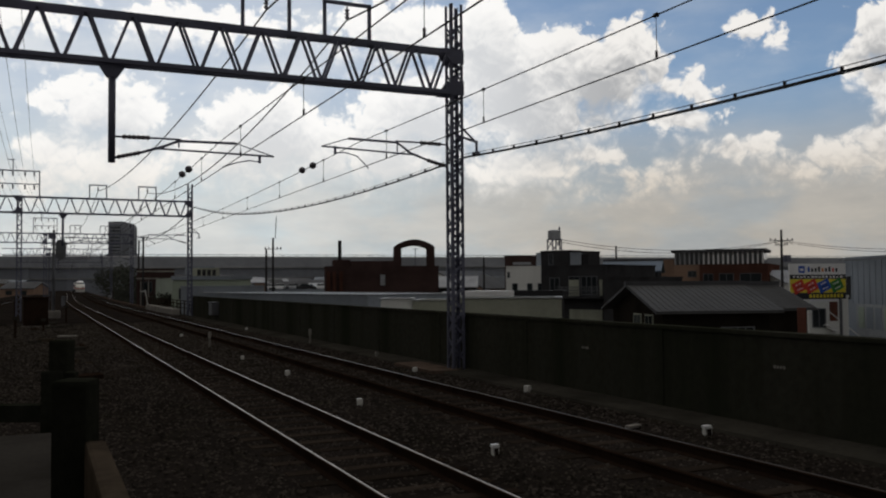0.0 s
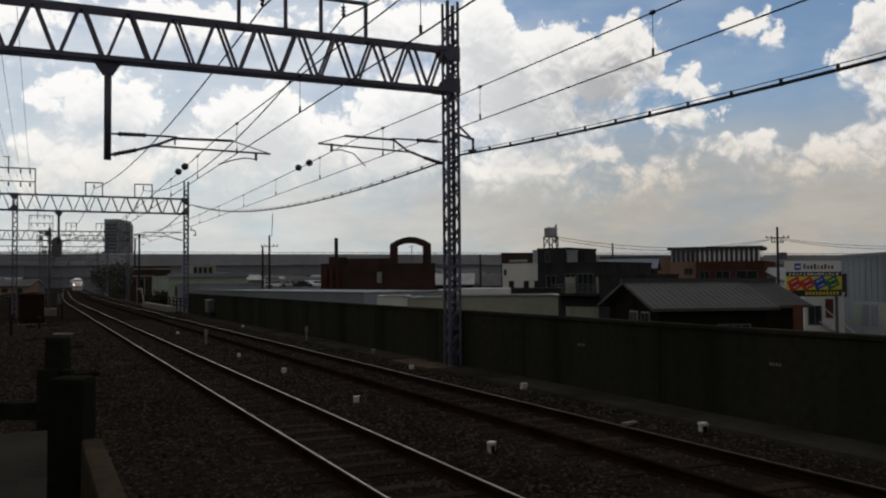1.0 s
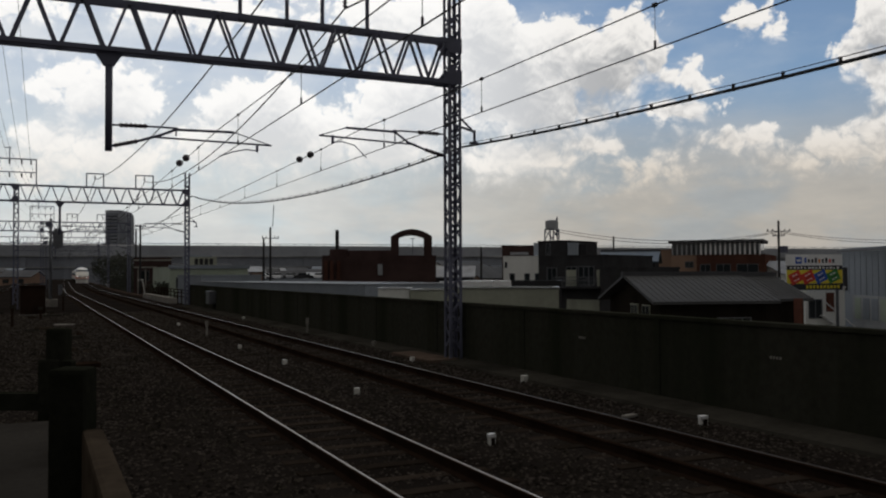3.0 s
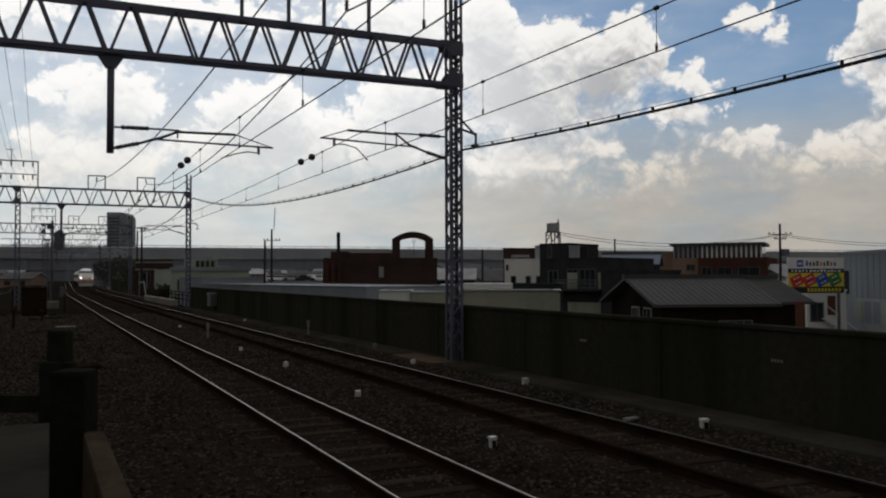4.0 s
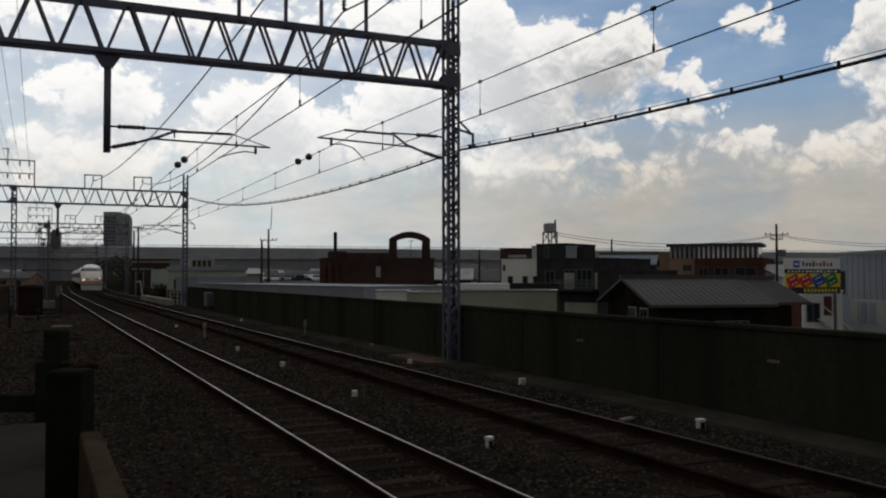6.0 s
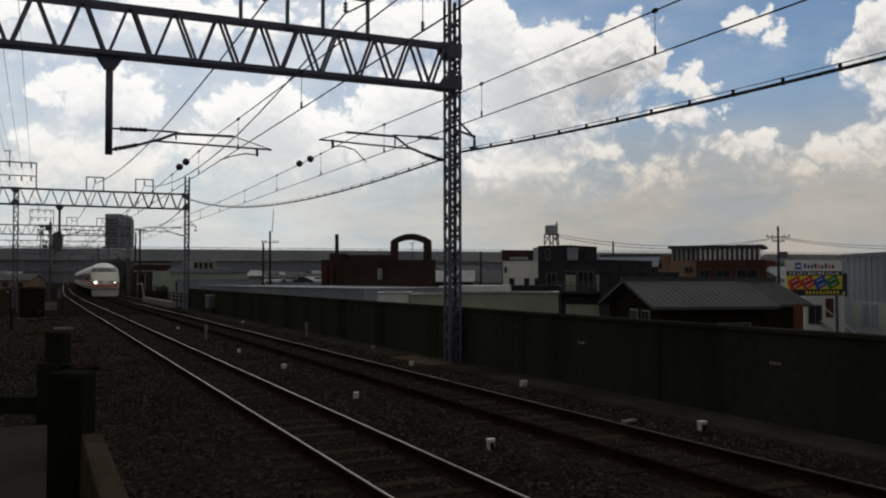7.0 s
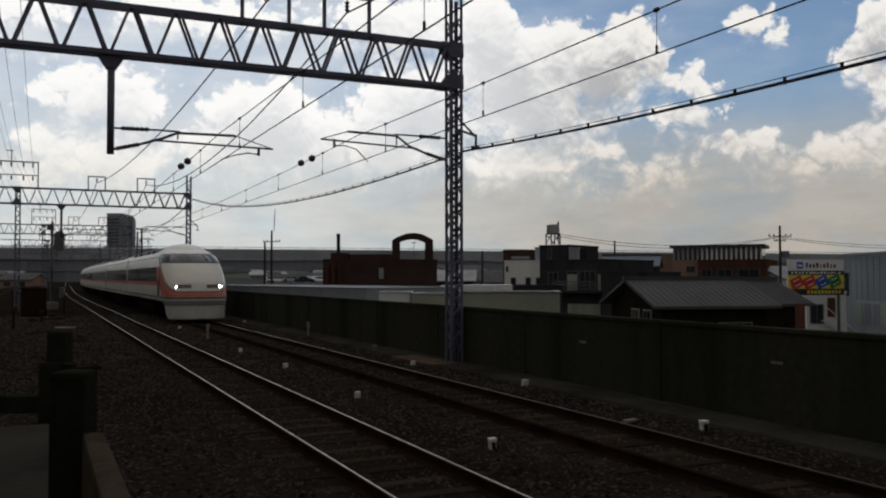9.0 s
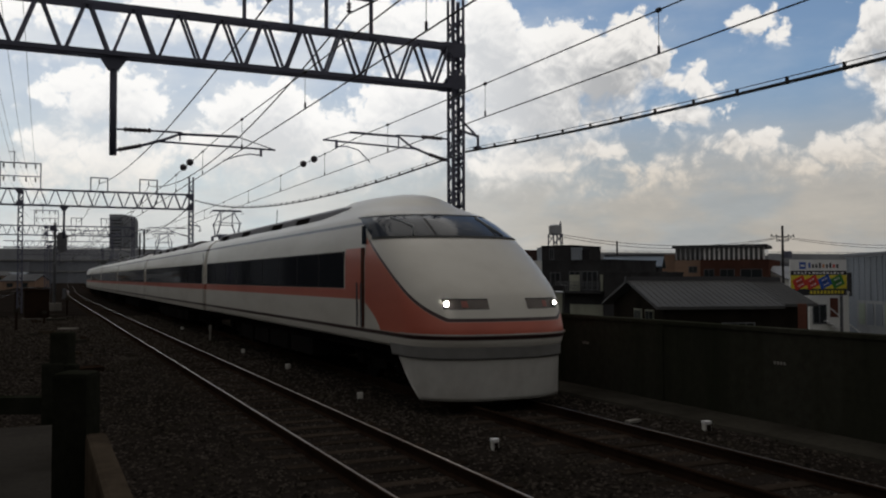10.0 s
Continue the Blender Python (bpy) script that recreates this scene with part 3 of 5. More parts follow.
HAZE_DARK = surface("hazed_dark", (0.25, 0.265, 0.30), 0.9, vary=0.25, grain=0.4, stain=0.03, bump=0)
SIGN_WHITE = surface("sign_white", (0.75, 0.75, 0.76), 0.6, vary=0.12, bump=0)
SIGN_YELLOW = surface("sign_yellow", (0.75, 0.62, 0.05), 0.6, vary=0.12, bump=0)
SIGN_BLACK = surface("sign_black", (0.02, 0.022, 0.03), 0.6, vary=0.12, bump=0)
SIGN_RED = surface("sign_red", (0.60, 0.05, 0.035), 0.6, vary=0.12, bump=0)
SIGN_BLUE = surface("sign_blue", (0.03, 0.10, 0.45), 0.6, vary=0.12, bump=0)
SIGN_GREEN = surface("sign_green", (0.05, 0.22, 0.05), 0.6, vary=0.12, bump=0)
SIGN_ORANGE = surface("sign_orange", (0.65, 0.22, 0.04), 0.6, vary=0.12, bump=0)
MARKER_DARK = surface("marker_dark", (0.03, 0.022, 0.018), 0.9, vary=0.4, grain=20.0, stain=4.0)
FOOTING = surface("dusty_footing", (0.13, 0.095, 0.075), 0.95, vary=0.4, grain=12.0, stain=1.5, bump=0.3)
LEAF = surface("dark_foliage", (0.040, 0.044, 0.028), 0.8, vary=0.4, grain=3.0, stain=0.6, bump=0, per_piece=0.4)
BARK = surface("bark", (0.07, 0.055, 0.04), 0.95, vary=0.4, grain=10.0, stain=1.0)


def front(L, R):
    """Pose whose x runs from L to R on the ground and whose y goes away behind; and the length."""
    d = Vector((R[0] - L[0], R[1] - L[1], 0))
    return pose(L[0], L[1], GROUND, 0, 0, degrees_of(math.atan2(d.y, d.x))), d.length


def window(parent, x0, x1, z0, z1, y=0.0, bars=1, frame_mat=None):
    """A window whose frame is one closed ring, with glazing bars and a pane behind them."""
    bm = bmesh.new()
    f, mat = 0.06, frame_mat or GALV
    rings = []
    for yy in (y - .06, y - .003):
        for g in (f, 0.0):
            rings.append([bm.verts.new((x, yy, z)) for x, z in ((x0 - g, z0 - g), (x1 + g, z0 - g), (x1 + g, z1 + g), (x0 - g, z1 + g))])
    for p, q in ((0, 1), (2, 3), (0, 2), (1, 3)):
        for i in range(4):
            j = (i + 1) % 4
            bm.faces.new((rings[p][i], rings[p][j], rings[q][j], rings[q][i]))
    w = part("window", bm, mat, parent)
    for i in range(1, bars + 1):
        m = x0 + (x1 - x0) * i / (bars + 1)
        part("glazing_bar", cube(m - .025, m + .025, y - .05, y - .012, z0, z1), mat, w)
    part("pane", cube(x0, x1, y - .011, y - .004, z0, z1), PANE, w)


def block(name, label, L, R, deep, wall, roof=None, windows=(), parapet=0.35, category="building", top=None, roof_mat=None):
    """A flat-roofed building: its front runs from L to R, its top lies at L's height."""
    m, n = front(L, R)
    b = thing(name, label, category, m)
    h = (top if top is not None else L[2]) - GROUND
    part("wall", cube(0, n, 0, deep, 0, h), wall, b)
    bm = bmesh.new()
    t = .18
    for q in ((-.05, n + .05, -.05, t), (-.05, n + .05, deep - t, deep + .05), (-.05, t, t, deep - t), (n - t, n + .05, t, deep - t)):
        box(bm, *q, h + .002, h + parapet * .4)
    part("roof", bm, roof_mat or wall, b, "raised roof edge")
    for q in windows:
        window(b, q[0] * n, q[1] * n, h - q[2], h - q[3], bars=q[4] if len(q) > 4 else 1)
    return b, n, h


def gabled(name, label, L, R, deep, eave, ridge, wall, roof, along=True, windows=(), over=0.5, rows=0):
    """A house with a ridged roof; along: the ridge runs with the front, else the gable faces front."""
    m, n = front(L, R)
    b = thing(name, label, "house", m)
    e, r = eave - GROUND, ridge - GROUND
    bm = bmesh.new()
    if along:
        prism(bm, [(0, 0), (deep, 0), (deep, e), (deep / 2, r - .12), (0, e)], 0, n, "x")
    else:
        prism(bm, [(0, 0), (n, 0), (n, e), (n / 2, r - .12), (0, e)], 0, deep, "y")
    part("wall", bm, wall, b)
    half = (deep if along else n) / 2
    slope = (r - e) / half
    lo = e - slope * over
    for side in (-1, 1):
        bm = bmesh.new()
        out = [(half + side * (half + over), lo), (half, r), (half, r + .14), (half + side * (half + over), lo + .14)]
        if along:
            prism(bm, out, -over, n + over, "x")
        else:
            prism(bm, out, -over, deep + over, "y")
        part("roof_slope", bm, roof, b)
        if rows and (side < 0 or not along):
            # courses of tiles lie proud on the slope that is seen
            bm = bmesh.new()
            span = n + 2 * over if along else deep + 2 * over
            k = int(span / .30)
            for i in range(k):
                a = -over + .05 + i * span / k
                p = (half + side * (half + over), lo + .15)
                q = (half, r + .15)
                if along:
                    beam(bm, (a, p[0], p[1] - .004), (a, q[0], q[1] - .004), .07, .03)
                else:
                    beam(bm, (p[0], a, p[1]), (q[0], a, q[1]), .10, .07)
            tagged(part("tile_rib", bm, roof, b), kind="stuff")
    bm = bmesh.new()
    if along:
        box(bm, -over - .05, n + over + .05, half - .16, half + .16, r + .08, r + .30)
    else:
        box(bm, half - .16, half + .16, -over - .05, deep + over + .05, r + .08, r + .30)
    part("ridge_cap", bm, TILE_DARK, b)
    for q in windows:
        window(b, q[0] * n, q[1] * n, e - q[2], e - q[3], bars=q[4] if len(q) > 4 else 1)
    return b, n, e


def build_far_things():
    # railway viaduct along the skyline
    L, R = Vector((-16.0, 481.4, 0)), Vector((528.0, 416.0, 0))
    d = (R - L).normalized()
    a = L - d * 420
    v = thing("viaduct", "long grey concrete viaduct along the hazy skyline", "viaduct", pose(a.x, a.y, GROUND, 0, 0, degrees_of(math.atan2(d.y, d.x))))
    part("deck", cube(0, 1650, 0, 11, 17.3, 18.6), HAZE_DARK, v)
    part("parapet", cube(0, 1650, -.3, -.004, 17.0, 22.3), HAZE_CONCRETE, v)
    # solid fill added in a dark hazed colour for the dim space below deck
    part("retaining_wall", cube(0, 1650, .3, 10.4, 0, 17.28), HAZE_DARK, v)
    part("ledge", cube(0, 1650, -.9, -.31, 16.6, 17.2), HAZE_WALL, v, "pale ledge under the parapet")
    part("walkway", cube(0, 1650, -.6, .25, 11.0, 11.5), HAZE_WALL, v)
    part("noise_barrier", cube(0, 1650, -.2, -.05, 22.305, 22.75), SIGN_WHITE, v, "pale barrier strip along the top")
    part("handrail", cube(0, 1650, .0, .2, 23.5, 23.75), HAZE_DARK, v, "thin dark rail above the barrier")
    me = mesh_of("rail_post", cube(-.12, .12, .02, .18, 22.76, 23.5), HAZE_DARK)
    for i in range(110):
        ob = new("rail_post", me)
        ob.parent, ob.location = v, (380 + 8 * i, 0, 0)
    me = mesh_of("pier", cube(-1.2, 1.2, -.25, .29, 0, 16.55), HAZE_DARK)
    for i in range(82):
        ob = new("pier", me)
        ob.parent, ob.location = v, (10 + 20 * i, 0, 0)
    # office tower beyond it, in the same haze-paled colours
    m, n = front((39.8, 598.0), (52.2, 592.3))
    t = thing("office_tower", "blue-grey glazed office tower with a rounded roof shoulder", "tower", m)
    top = [(n * (.62 + .38 * math.sin(a)), 44.2 + 4.6 * math.cos(a)) for a in levels(0, math.pi / 2, 8)]
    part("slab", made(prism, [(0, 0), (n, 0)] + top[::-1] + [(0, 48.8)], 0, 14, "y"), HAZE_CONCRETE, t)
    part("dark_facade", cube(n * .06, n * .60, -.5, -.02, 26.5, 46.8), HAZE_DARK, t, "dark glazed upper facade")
    for i in range(9):
        part("floor_band", cube(n * .08, n * .58, -.62, -.51, 27.6 + i * 2.1, 28.3 + i * 2.1), PANE, t)
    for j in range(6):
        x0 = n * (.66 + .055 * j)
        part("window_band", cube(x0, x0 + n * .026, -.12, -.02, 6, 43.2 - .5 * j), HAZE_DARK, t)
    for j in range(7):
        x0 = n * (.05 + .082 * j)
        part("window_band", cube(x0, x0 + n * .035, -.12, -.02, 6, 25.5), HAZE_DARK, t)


def far_house(rnd, x, y, turn, w, d, e, wall, roof):
    b = thing("house", "small two-storey house among the rooftops of the town", "house", pose(x, y, GROUND, 0, 0, turn), "houses of the town")
    r = e + rnd.uniform(.9, 1.8)
    bm = bmesh.new()
    prism(bm, [(0, 0), (d, 0), (d, e), (d / 2, r - .1), (0, e)], 0, w, "x")
    part("wall", bm, wall, b)
    for side in (-1, 1):
        bm = bmesh.new()
        s = (r - e) / (d / 2) * .5
        prism(bm, [(d / 2 + side * (d / 2 + .5), e - s), (d / 2, r), (d / 2, r + .15), (d / 2 + side * (d / 2 + .5), e - s + .15)], -.4, w + .4, "x")
        part("roof_slope", bm, roof, b)
    for i in range(2):
        x0 = w * (.15 + .45 * i)
        part("window", cube(x0, x0 + 1.6, -.04, .02, e - 1.7, e - .6), PANE, b)


def build_town_spread():
    rnd = random.Random(11)
    walls = [PLASTER_WHITE, PLASTER_BEIGE, PLASTER_GREY, PLASTER_PINK, PLASTER_DARK]
    roofs = [TILE, TILE_DARK, ROOF_BLUE, ROOF_METAL, TILE_DARK]
    count = 0
    while count < 190:
        dist, az = rnd.uniform(125, 430), rnd.uniform(-9, 58)
        x, y = dist * math.sin(radians(az)), dist * math.cos(radians(az))
        if (-22 < x - aside(y) < 16 if dist < 220 else -11 < x - aside(y) < 14) or (11 < az < 19 and dist < 300):
            continue
        far_house(rnd, x, y, rnd.choice((-25, 5, -40, 20)) + rnd.uniform(-8, 8), rnd.uniform(7, 13), rnd.uniform(6, 9), rnd.uniform(5.2, 7.6) + dist * .004,
                  rnd.choice(walls), rnd.choice(roofs))
        count += 1


def parked_car(x, y, z, turn, paint):
    c = thing("car", "parked car on the open roof deck of a car park", "car", pose(x, y, z, 0, 0, turn), "parked cars")
    bm = bmesh.new()
    prism(bm, [(-2.0, .28), (2.0, .28), (2.05, .62), (1.9, .82), (1.0, .92), (-1.75, .95), (-2.05, .8)], -.82, .82, "y")
    part("body", bm, paint, c, bevel=.05)
    bm = bmesh.new()
    prism(bm, [(1.0, .93), (.35, 1.42), (-1.3, 1.45), (-1.8, .95)], -.70, .70, "y")
    cabin = part("cabin", bm, PANE, c, bevel=.04)
    part("roof", cube(-1.3, .35, -.66, .66, 1.43, 1.48), paint, cabin)
    for wx in (-1.3, 1.3):
        for wy in (-.83, .65):
            bm = bmesh.new()
            tube(bm, [(wx, wy, .31), (wx, wy + .18, .31)], .31, 12)
            part("wheel", bm, PLASTER_DARK, c)


def build_car_deck():
    """Roof deck with parked cars, and low workshops round it."""
    b, n, h = block("car_park", "low grey car park with an open roof deck", (46.5, 206.0), (66.0, 199.0), 18, PLASTER_GREY, top=.72, parapet=.3)
    rnd = random.Random(17)
    paints = (SIGN_WHITE, SIGN_WHITE, ROOF_METAL, PLASTER_DARK, SIGN_WHITE, ROOF_BLUE)
    for row in range(2):
        for i in range(6):
            u, v = 1.6 + 3.3 * i + rnd.uniform(-.3, .3), 3.5 + 8.5 * row
            x, y = 46.5 + .941 * u + .338 * v, 206.0 - .338 * u + .941 * v
            parked_car(x, y, .72, 70 + rnd.uniform(-5, 5) if i % 3 else -20, paints[(i + row) % 6])
    for x, y, w, d, e, wall, roof in ((52, 246, 7, 8, 6.6, PLASTER_WHITE, ROOF_METAL), (62, 250, 9, 7, 7.0, PLASTER_DARK, TILE_DARK), (73, 262, 8, 8, 6.8, PLASTER_BEIGE, ROOF_METAL),
                                      (60, 282, 11, 8, 7.6, PLASTER_GREY, TILE), (80, 291, 9, 8, 7.9, PLASTER_WHITE, TILE_DARK), (70, 221, 6, 6, 5.6, PLASTER_WHITE, ROOF_METAL)):
        far_house(rnd, x, y, rnd.uniform(-30, -10), w, d, e, wall, roof)


def tree(x, y, h, spread, seed, base=GROUND):
    rnd = random.Random(seed)
    t = thing("tree", "dark leafy tree beside the railway", "tree", pose(x, y, base), "trees")
    bm = bmesh.new()
    tube(bm, [(0, 0, -.1), (.1, 0, h * .3), (0, .1, h * .6), (0, 0, h * .85)], .2, 8, [.26, .2, .13, .04])
    for i in range(9):
        a, z = rnd.uniform(0, 6.28), h * rnd.uniform(.3, .7)
        tube(bm, [(0, 0, z), (math.cos(a) * spread * .4, math.sin(a) * spread * .4, z + h * .1), (math.cos(a) * spread * .8, math.sin(a) * spread * .8, z + h * .18)], .05, 5, [.09, .06, .02])
    part("trunk", bm, BARK, t)
    verts, faces = [], []
    clumps = [(rnd.gauss(0, spread * .42), rnd.gauss(0, spread * .42), h * rnd.uniform(.38, .95)) for _ in range(34)]
    for cx, cy, cz in clumps:
        for _ in range(70):
            p = Vector((cx + rnd.gauss(0, spread * .17), cy + rnd.gauss(0, spread * .17), cz + rnd.gauss(0, h * .05)))
            u = Vector((rnd.uniform(-1, 1), rnd.uniform(-1, 1), rnd.uniform(-1, 1))).normalized() * .22
            w = u.orthogonal().normalized() * .11
            i = len(verts)
            verts += [p - u, p + w, p + u, p - w]
            faces.append((i, i + 1, i + 2, i + 3))
    me = bpy.data.meshes.new("crown")
    me.from_pydata([tuple(v) for v in verts], [], faces)
    me.materials.append(LEAF)
    ob = new("crown", me)
    ob.parent = t
    tagged(ob, kind="stuff")


def power_pole(name_label, x, y, top, arms, lean=0):
    p = thing("utility_pole", name_label, "utility pole", pose(x, y, GROUND), "utility poles")
    h = top - GROUND
    bm = bmesh.new()
    tube(bm, [(0, 0, -.1), (0, 0, h)], .16, 10, [.19, .12])
    part("pole", bm, PLASTER_DARK, p, smooth=True)
    for z, w in arms:
        bm = bmesh.new()
        dx, dy = .88 * w, -.47 * w
        beam(bm, (-dx, -dy, z - GROUND), (dx, dy, z - GROUND), .09)
        part("crossarm", bm, GALV, p)
        for i in (-.9, -.5, .5, .9):
            bm = bmesh.new()
            tube(bm, [(dx * i, dy * i, z - GROUND + .04), (dx * i, dy * i, z - GROUND + .14), (dx * i, dy * i, z - GROUND + .26)], .06, 8, [.03, .08, .05])
            part("insulator", bm, CERAMIC, p, smooth=True)
    return p, h


def build_neighbours():
    # tiled house beside the wall
    b, n, e = gabled("tiled_house", "old two-storey house with a broad grey tiled roof", (27.75, 34.55), (33.0, 32.92), 7.5, .62, 1.76, HOUSE_DARK, TILE,
                     windows=((.05, .3, 2.2, .9, 2), (.55, .85, 2.2, .9, 3)), over=.55, rows=1)
    for y0, y1 in ((1.2, 2.3), (2.9, 4.0)):
        w = part("window", cube(-.07, -.004, y0, y1, e - 1.35, e - .25), PLASTER_BEIGE, b, "pale wooden sash")
        for q in range(2):
            part("pane", cube(-.085, -.072, y0 + .06 + q * .52, y0 + .50 + q * .52, e - 1.28, e - .32), PANE, w)
    gabled("tiled_house", "lower grey-roofed wing adjoining the tiled house", (34.4, 34.3), (37.0, 34.2), 5, .62, 1.72, HOUSE_DARK, TILE, over=.35, rows=1)
    m, n = front((35.31, 33.27), (35.73, 33.08))
    s = thing("timber_screen", "red-brown timber screen beside the house", "screen", m)
    for i in range(4):
        part("board", cube(i * n / 4 + .01, (i + 1) * n / 4 - .01, 0, .05, 3, 0.65 - GROUND), TIMBER, s)
    # white annexe below the sign
    b, n, h = block("annexe", "white two-storey annexe with a dark door and an outside stair", (47.78, 44.02), (50.23, 42.87), 6, PLASTER_WHITE, top=0.87, windows=((.1, .4, 2.0, .8),))
    part("door", cube(n * .52, n * .72, -.05, -.005, h - 1.6, h - .3), TIMBER, b)
    for i in range(9):
        part("step", cube(n * .35 + i * .26, n * .35 + i * .26 + .28, -.9, -.02, h - 1.9 - i * .22, h - 1.84 - i * .22), SIGN_WHITE, b)
    bm = bmesh.new()
    beam(bm, (n * .35, -.9, h - .9), (n * .35 + 2.4, -.9, h - 2.9), .06)
    part("handrail", bm, SIGN_WHITE, b)
    # hoarding
    m, n = front((45.05, 43.04), (49.25, 42.19))
    z0, z1 = 0.77 - GROUND, 3.16 - GROUND
    s = thing("billboard", "weathered shop billboard in white, yellow and black on posts", "billboard", m)
    for x in (.3, n - .3):
        part("post", cube(x - .07, x + .07, .12, .26, 0, z1 - .1), GALV, s)
    part("board", cube(0, n, 0, .1, z0, z1), SIGN_WHITE, s)
    hh = z1 - z0
    part("black_band", cube(.02, n - .02, -.012, -.003, z0 + hh * .57, z0 + hh * .69), SIGN_BLACK, s)
    part("yellow_field", cube(.02, n - .02, -.012, -.003, z0 + hh * .19, z0 + hh * .568), SIGN_YELLOW, s)
    part("black_band", cube(.02, n - .02, -.012, -.003, z0 + .02, z0 + hh * .188), SIGN_BLACK, s)
    for i, mat in enumerate((SIGN_RED, SIGN_RED, SIGN_BLUE, SIGN_GREEN)):
        at = pose(n * (.155 + .225 * i), 0, z0 + hh * (.355 + .012 * i), 0, 24, 0)
        w = n * .105
        patch = part("colour_patch", made(box, -w, w, -.024 - .002 * i, -.013, -w * .82, w * .82), mat, s, at=at @ pose(0, 0, 0, 0, -48, 0))
        for j in (-.45, .1):
            for g in range(3):
                zz = -w * .45 + g * w * .38
                part("letter_bar", made(box, w * j, w * (j + .42), -.036 - .002 * i, -.027 - .002 * i, zz, zz + w * .14), SIGN_WHITE if g != 1 else SIGN_BLACK, patch)
    rnd = random.Random(3)
    for i in range(14):
        x = n * (.06 + .064 * i)
        part("letter_bar", cube(x, x + n * rnd.uniform(.025, .05), -.022, -.014, z0 + hh * .60, z0 + hh * rnd.uniform(.64, .67)), SIGN_WHITE, s)
    for i in range(10):
        x = n * (.34 + .062 * i)
        part("letter_bar", cube(x, x + n * .04, -.022, -.014, z0 + hh * .05, z0 + hh * .14), SIGN_YELLOW, s)
    part("mark", cube(n * .16, n * .27, -.012, -.003, z0 + hh * .74, z0 + hh * .93), SIGN_BLUE, s)
    part("letter_bar", cube(n * .18, n * .25, -.020, -.014, z0 + hh * .80, z0 + hh * .86), SIGN_WHITE, s)
    for i, mat in enumerate((SIGN_BLUE, SIGN_BLACK, SIGN_BLACK, SIGN_BLACK, SIGN_ORANGE, SIGN_BLACK, SIGN_BLACK, SIGN_RED, SIGN_BLACK)):
        x = n * (.32 + .062 * i)
        part("letter_bar", cube(x, x + n * .035, -.012, -.003, z0 + hh * .77, z0 + hh * (.87 if i % 3 else .91)), mat, s)
    # grey shed
    b, n, h = block("warehouse", "large grey metal-clad warehouse with a pale lower band", (55.00, 47.20), (46.64, 30.12), 18, PLASTER_GREY, top=3.61, parapet=.3)
    part("lower_band", cube(n * .10, n - .2, -.06, -.003, h - 6.2, h - 3.3), ROOF_METAL, b, "pale panelled lower storey")
    for i in range(12):
        x = n * .12 + i * 1.3
        part("panel", cube(x, x + .95, -.085, -.062, h - 5.0, h - 3.5), PLASTER_GREY if i % 3 else GREEN_PAINT, b)
    # flat dark panel painted as the shade of a set-back bay
    part("recess", cube(.25, 1.0, -.05, -.003, h - 3.0, h - 1.3), PLASTER_DARK, b)
    for i in range(int(n / .9)):
        part("cladding_rib", cube(i * .9 + .4, i * .9 + .45, -.03, -.002, h - 3.25, h - .02), PLASTER_GREY, b)
    bm = bmesh.new()
    beam(bm, (.1, -.35, h - .1), (n, -.35, h - .1), .12)
    part("gutter", bm, GALV, b)

    # tan and brick block with a glazed top floor
    b, n, h = block("office_block", "tan rendered office block beside a brick one", (81.71, 105.34), (84.12, 102.01), 10, PLASTER_PINK, top=5.18, windows=((.5, .7, 3.2, 2.4),))
    block("office_block", "tan rendered wing under the glazed storey", (82.49, 100.04), (84.49, 96.90), 9, PLASTER_PINK, top=4.26, windows=((.55, .85, 1.6, .8),))
    b, n, h = block("office_block", "red-brown brick block with a glazed upper storey", (82.71, 94.97), (88.26, 87.98), 14, BRICK, top=4.22, windows=((.06, .2, 2.6, 1.2), (.3, .5, 2.6, 1.2), (.6, .9, 2.6, 1.2)))
    m, n = front((83.47, 101.23), (91.60, 91.94))
    lo, hi = 4.35 - GROUND, 6.14 - GROUND
    p = thing("roof_pavilion", "glazed rooftop storey with white mullions and a dark flat roof", "pavilion", m)
    part("glazing", cube(.2, n - .2, .3, 9, 0, hi - .02), PANE, p)
    part("flat_roof", cube(-.3, n + .3, -.4, 9.6, hi, hi + .42), TILE_DARK, p)
    part("sill", cube(0, n, -.05, .25, lo - .4, lo), PLASTER_PINK, p)
    for i in range(19):
        x = .2 + i * (n - .4) / 18
        part("mullion", cube(x - .10, x + .10, .02, .28, lo, hi - .01), SIGN_WHITE if i > 5 else ROOF_METAL, p)

    # white cube house, dark flats with a water tank
    b, n, h = block("flats", "white rendered house with small dark windows", (50.28, 91.30), (53.82, 88.00), 9, PLASTER_WHITE, top=3.85,
          windows=((.17, .28, 2.75, 1.95, 0), (.54, .65, 2.75, 1.95, 0), (.80, .94, 2.75, 1.95, 0), (.05, .09, 1.2, .6, 0), (.90, .95, 1.2, .6, 0)))
    b, n, h = block("flats", "brown-topped building behind the white house", (55.94, 101.87), (59.36, 99.17), 10, BRICK_DARK, top=5.48)
    part("light_band", cube(n * .25, n * .8, -.08, -.004, h - 1.1, h - .75), ROOF_METAL, b)
    block("flats", "small grey rooftop house", (57.67, 96.64), (57.80, 94.37), 4, PLASTER_GREY, top=5.68)
    b, n, h = block("flats", "dark apartment house with pale balconies", (40.82, 67.03), (43.40, 61.42), 9, PLASTER_DARK, top=3.40, windows=((.1, .25, 2.4, 1.0), (.42, .58, 2.3, .9), (.62, .86, 2.4, .9, 2)))
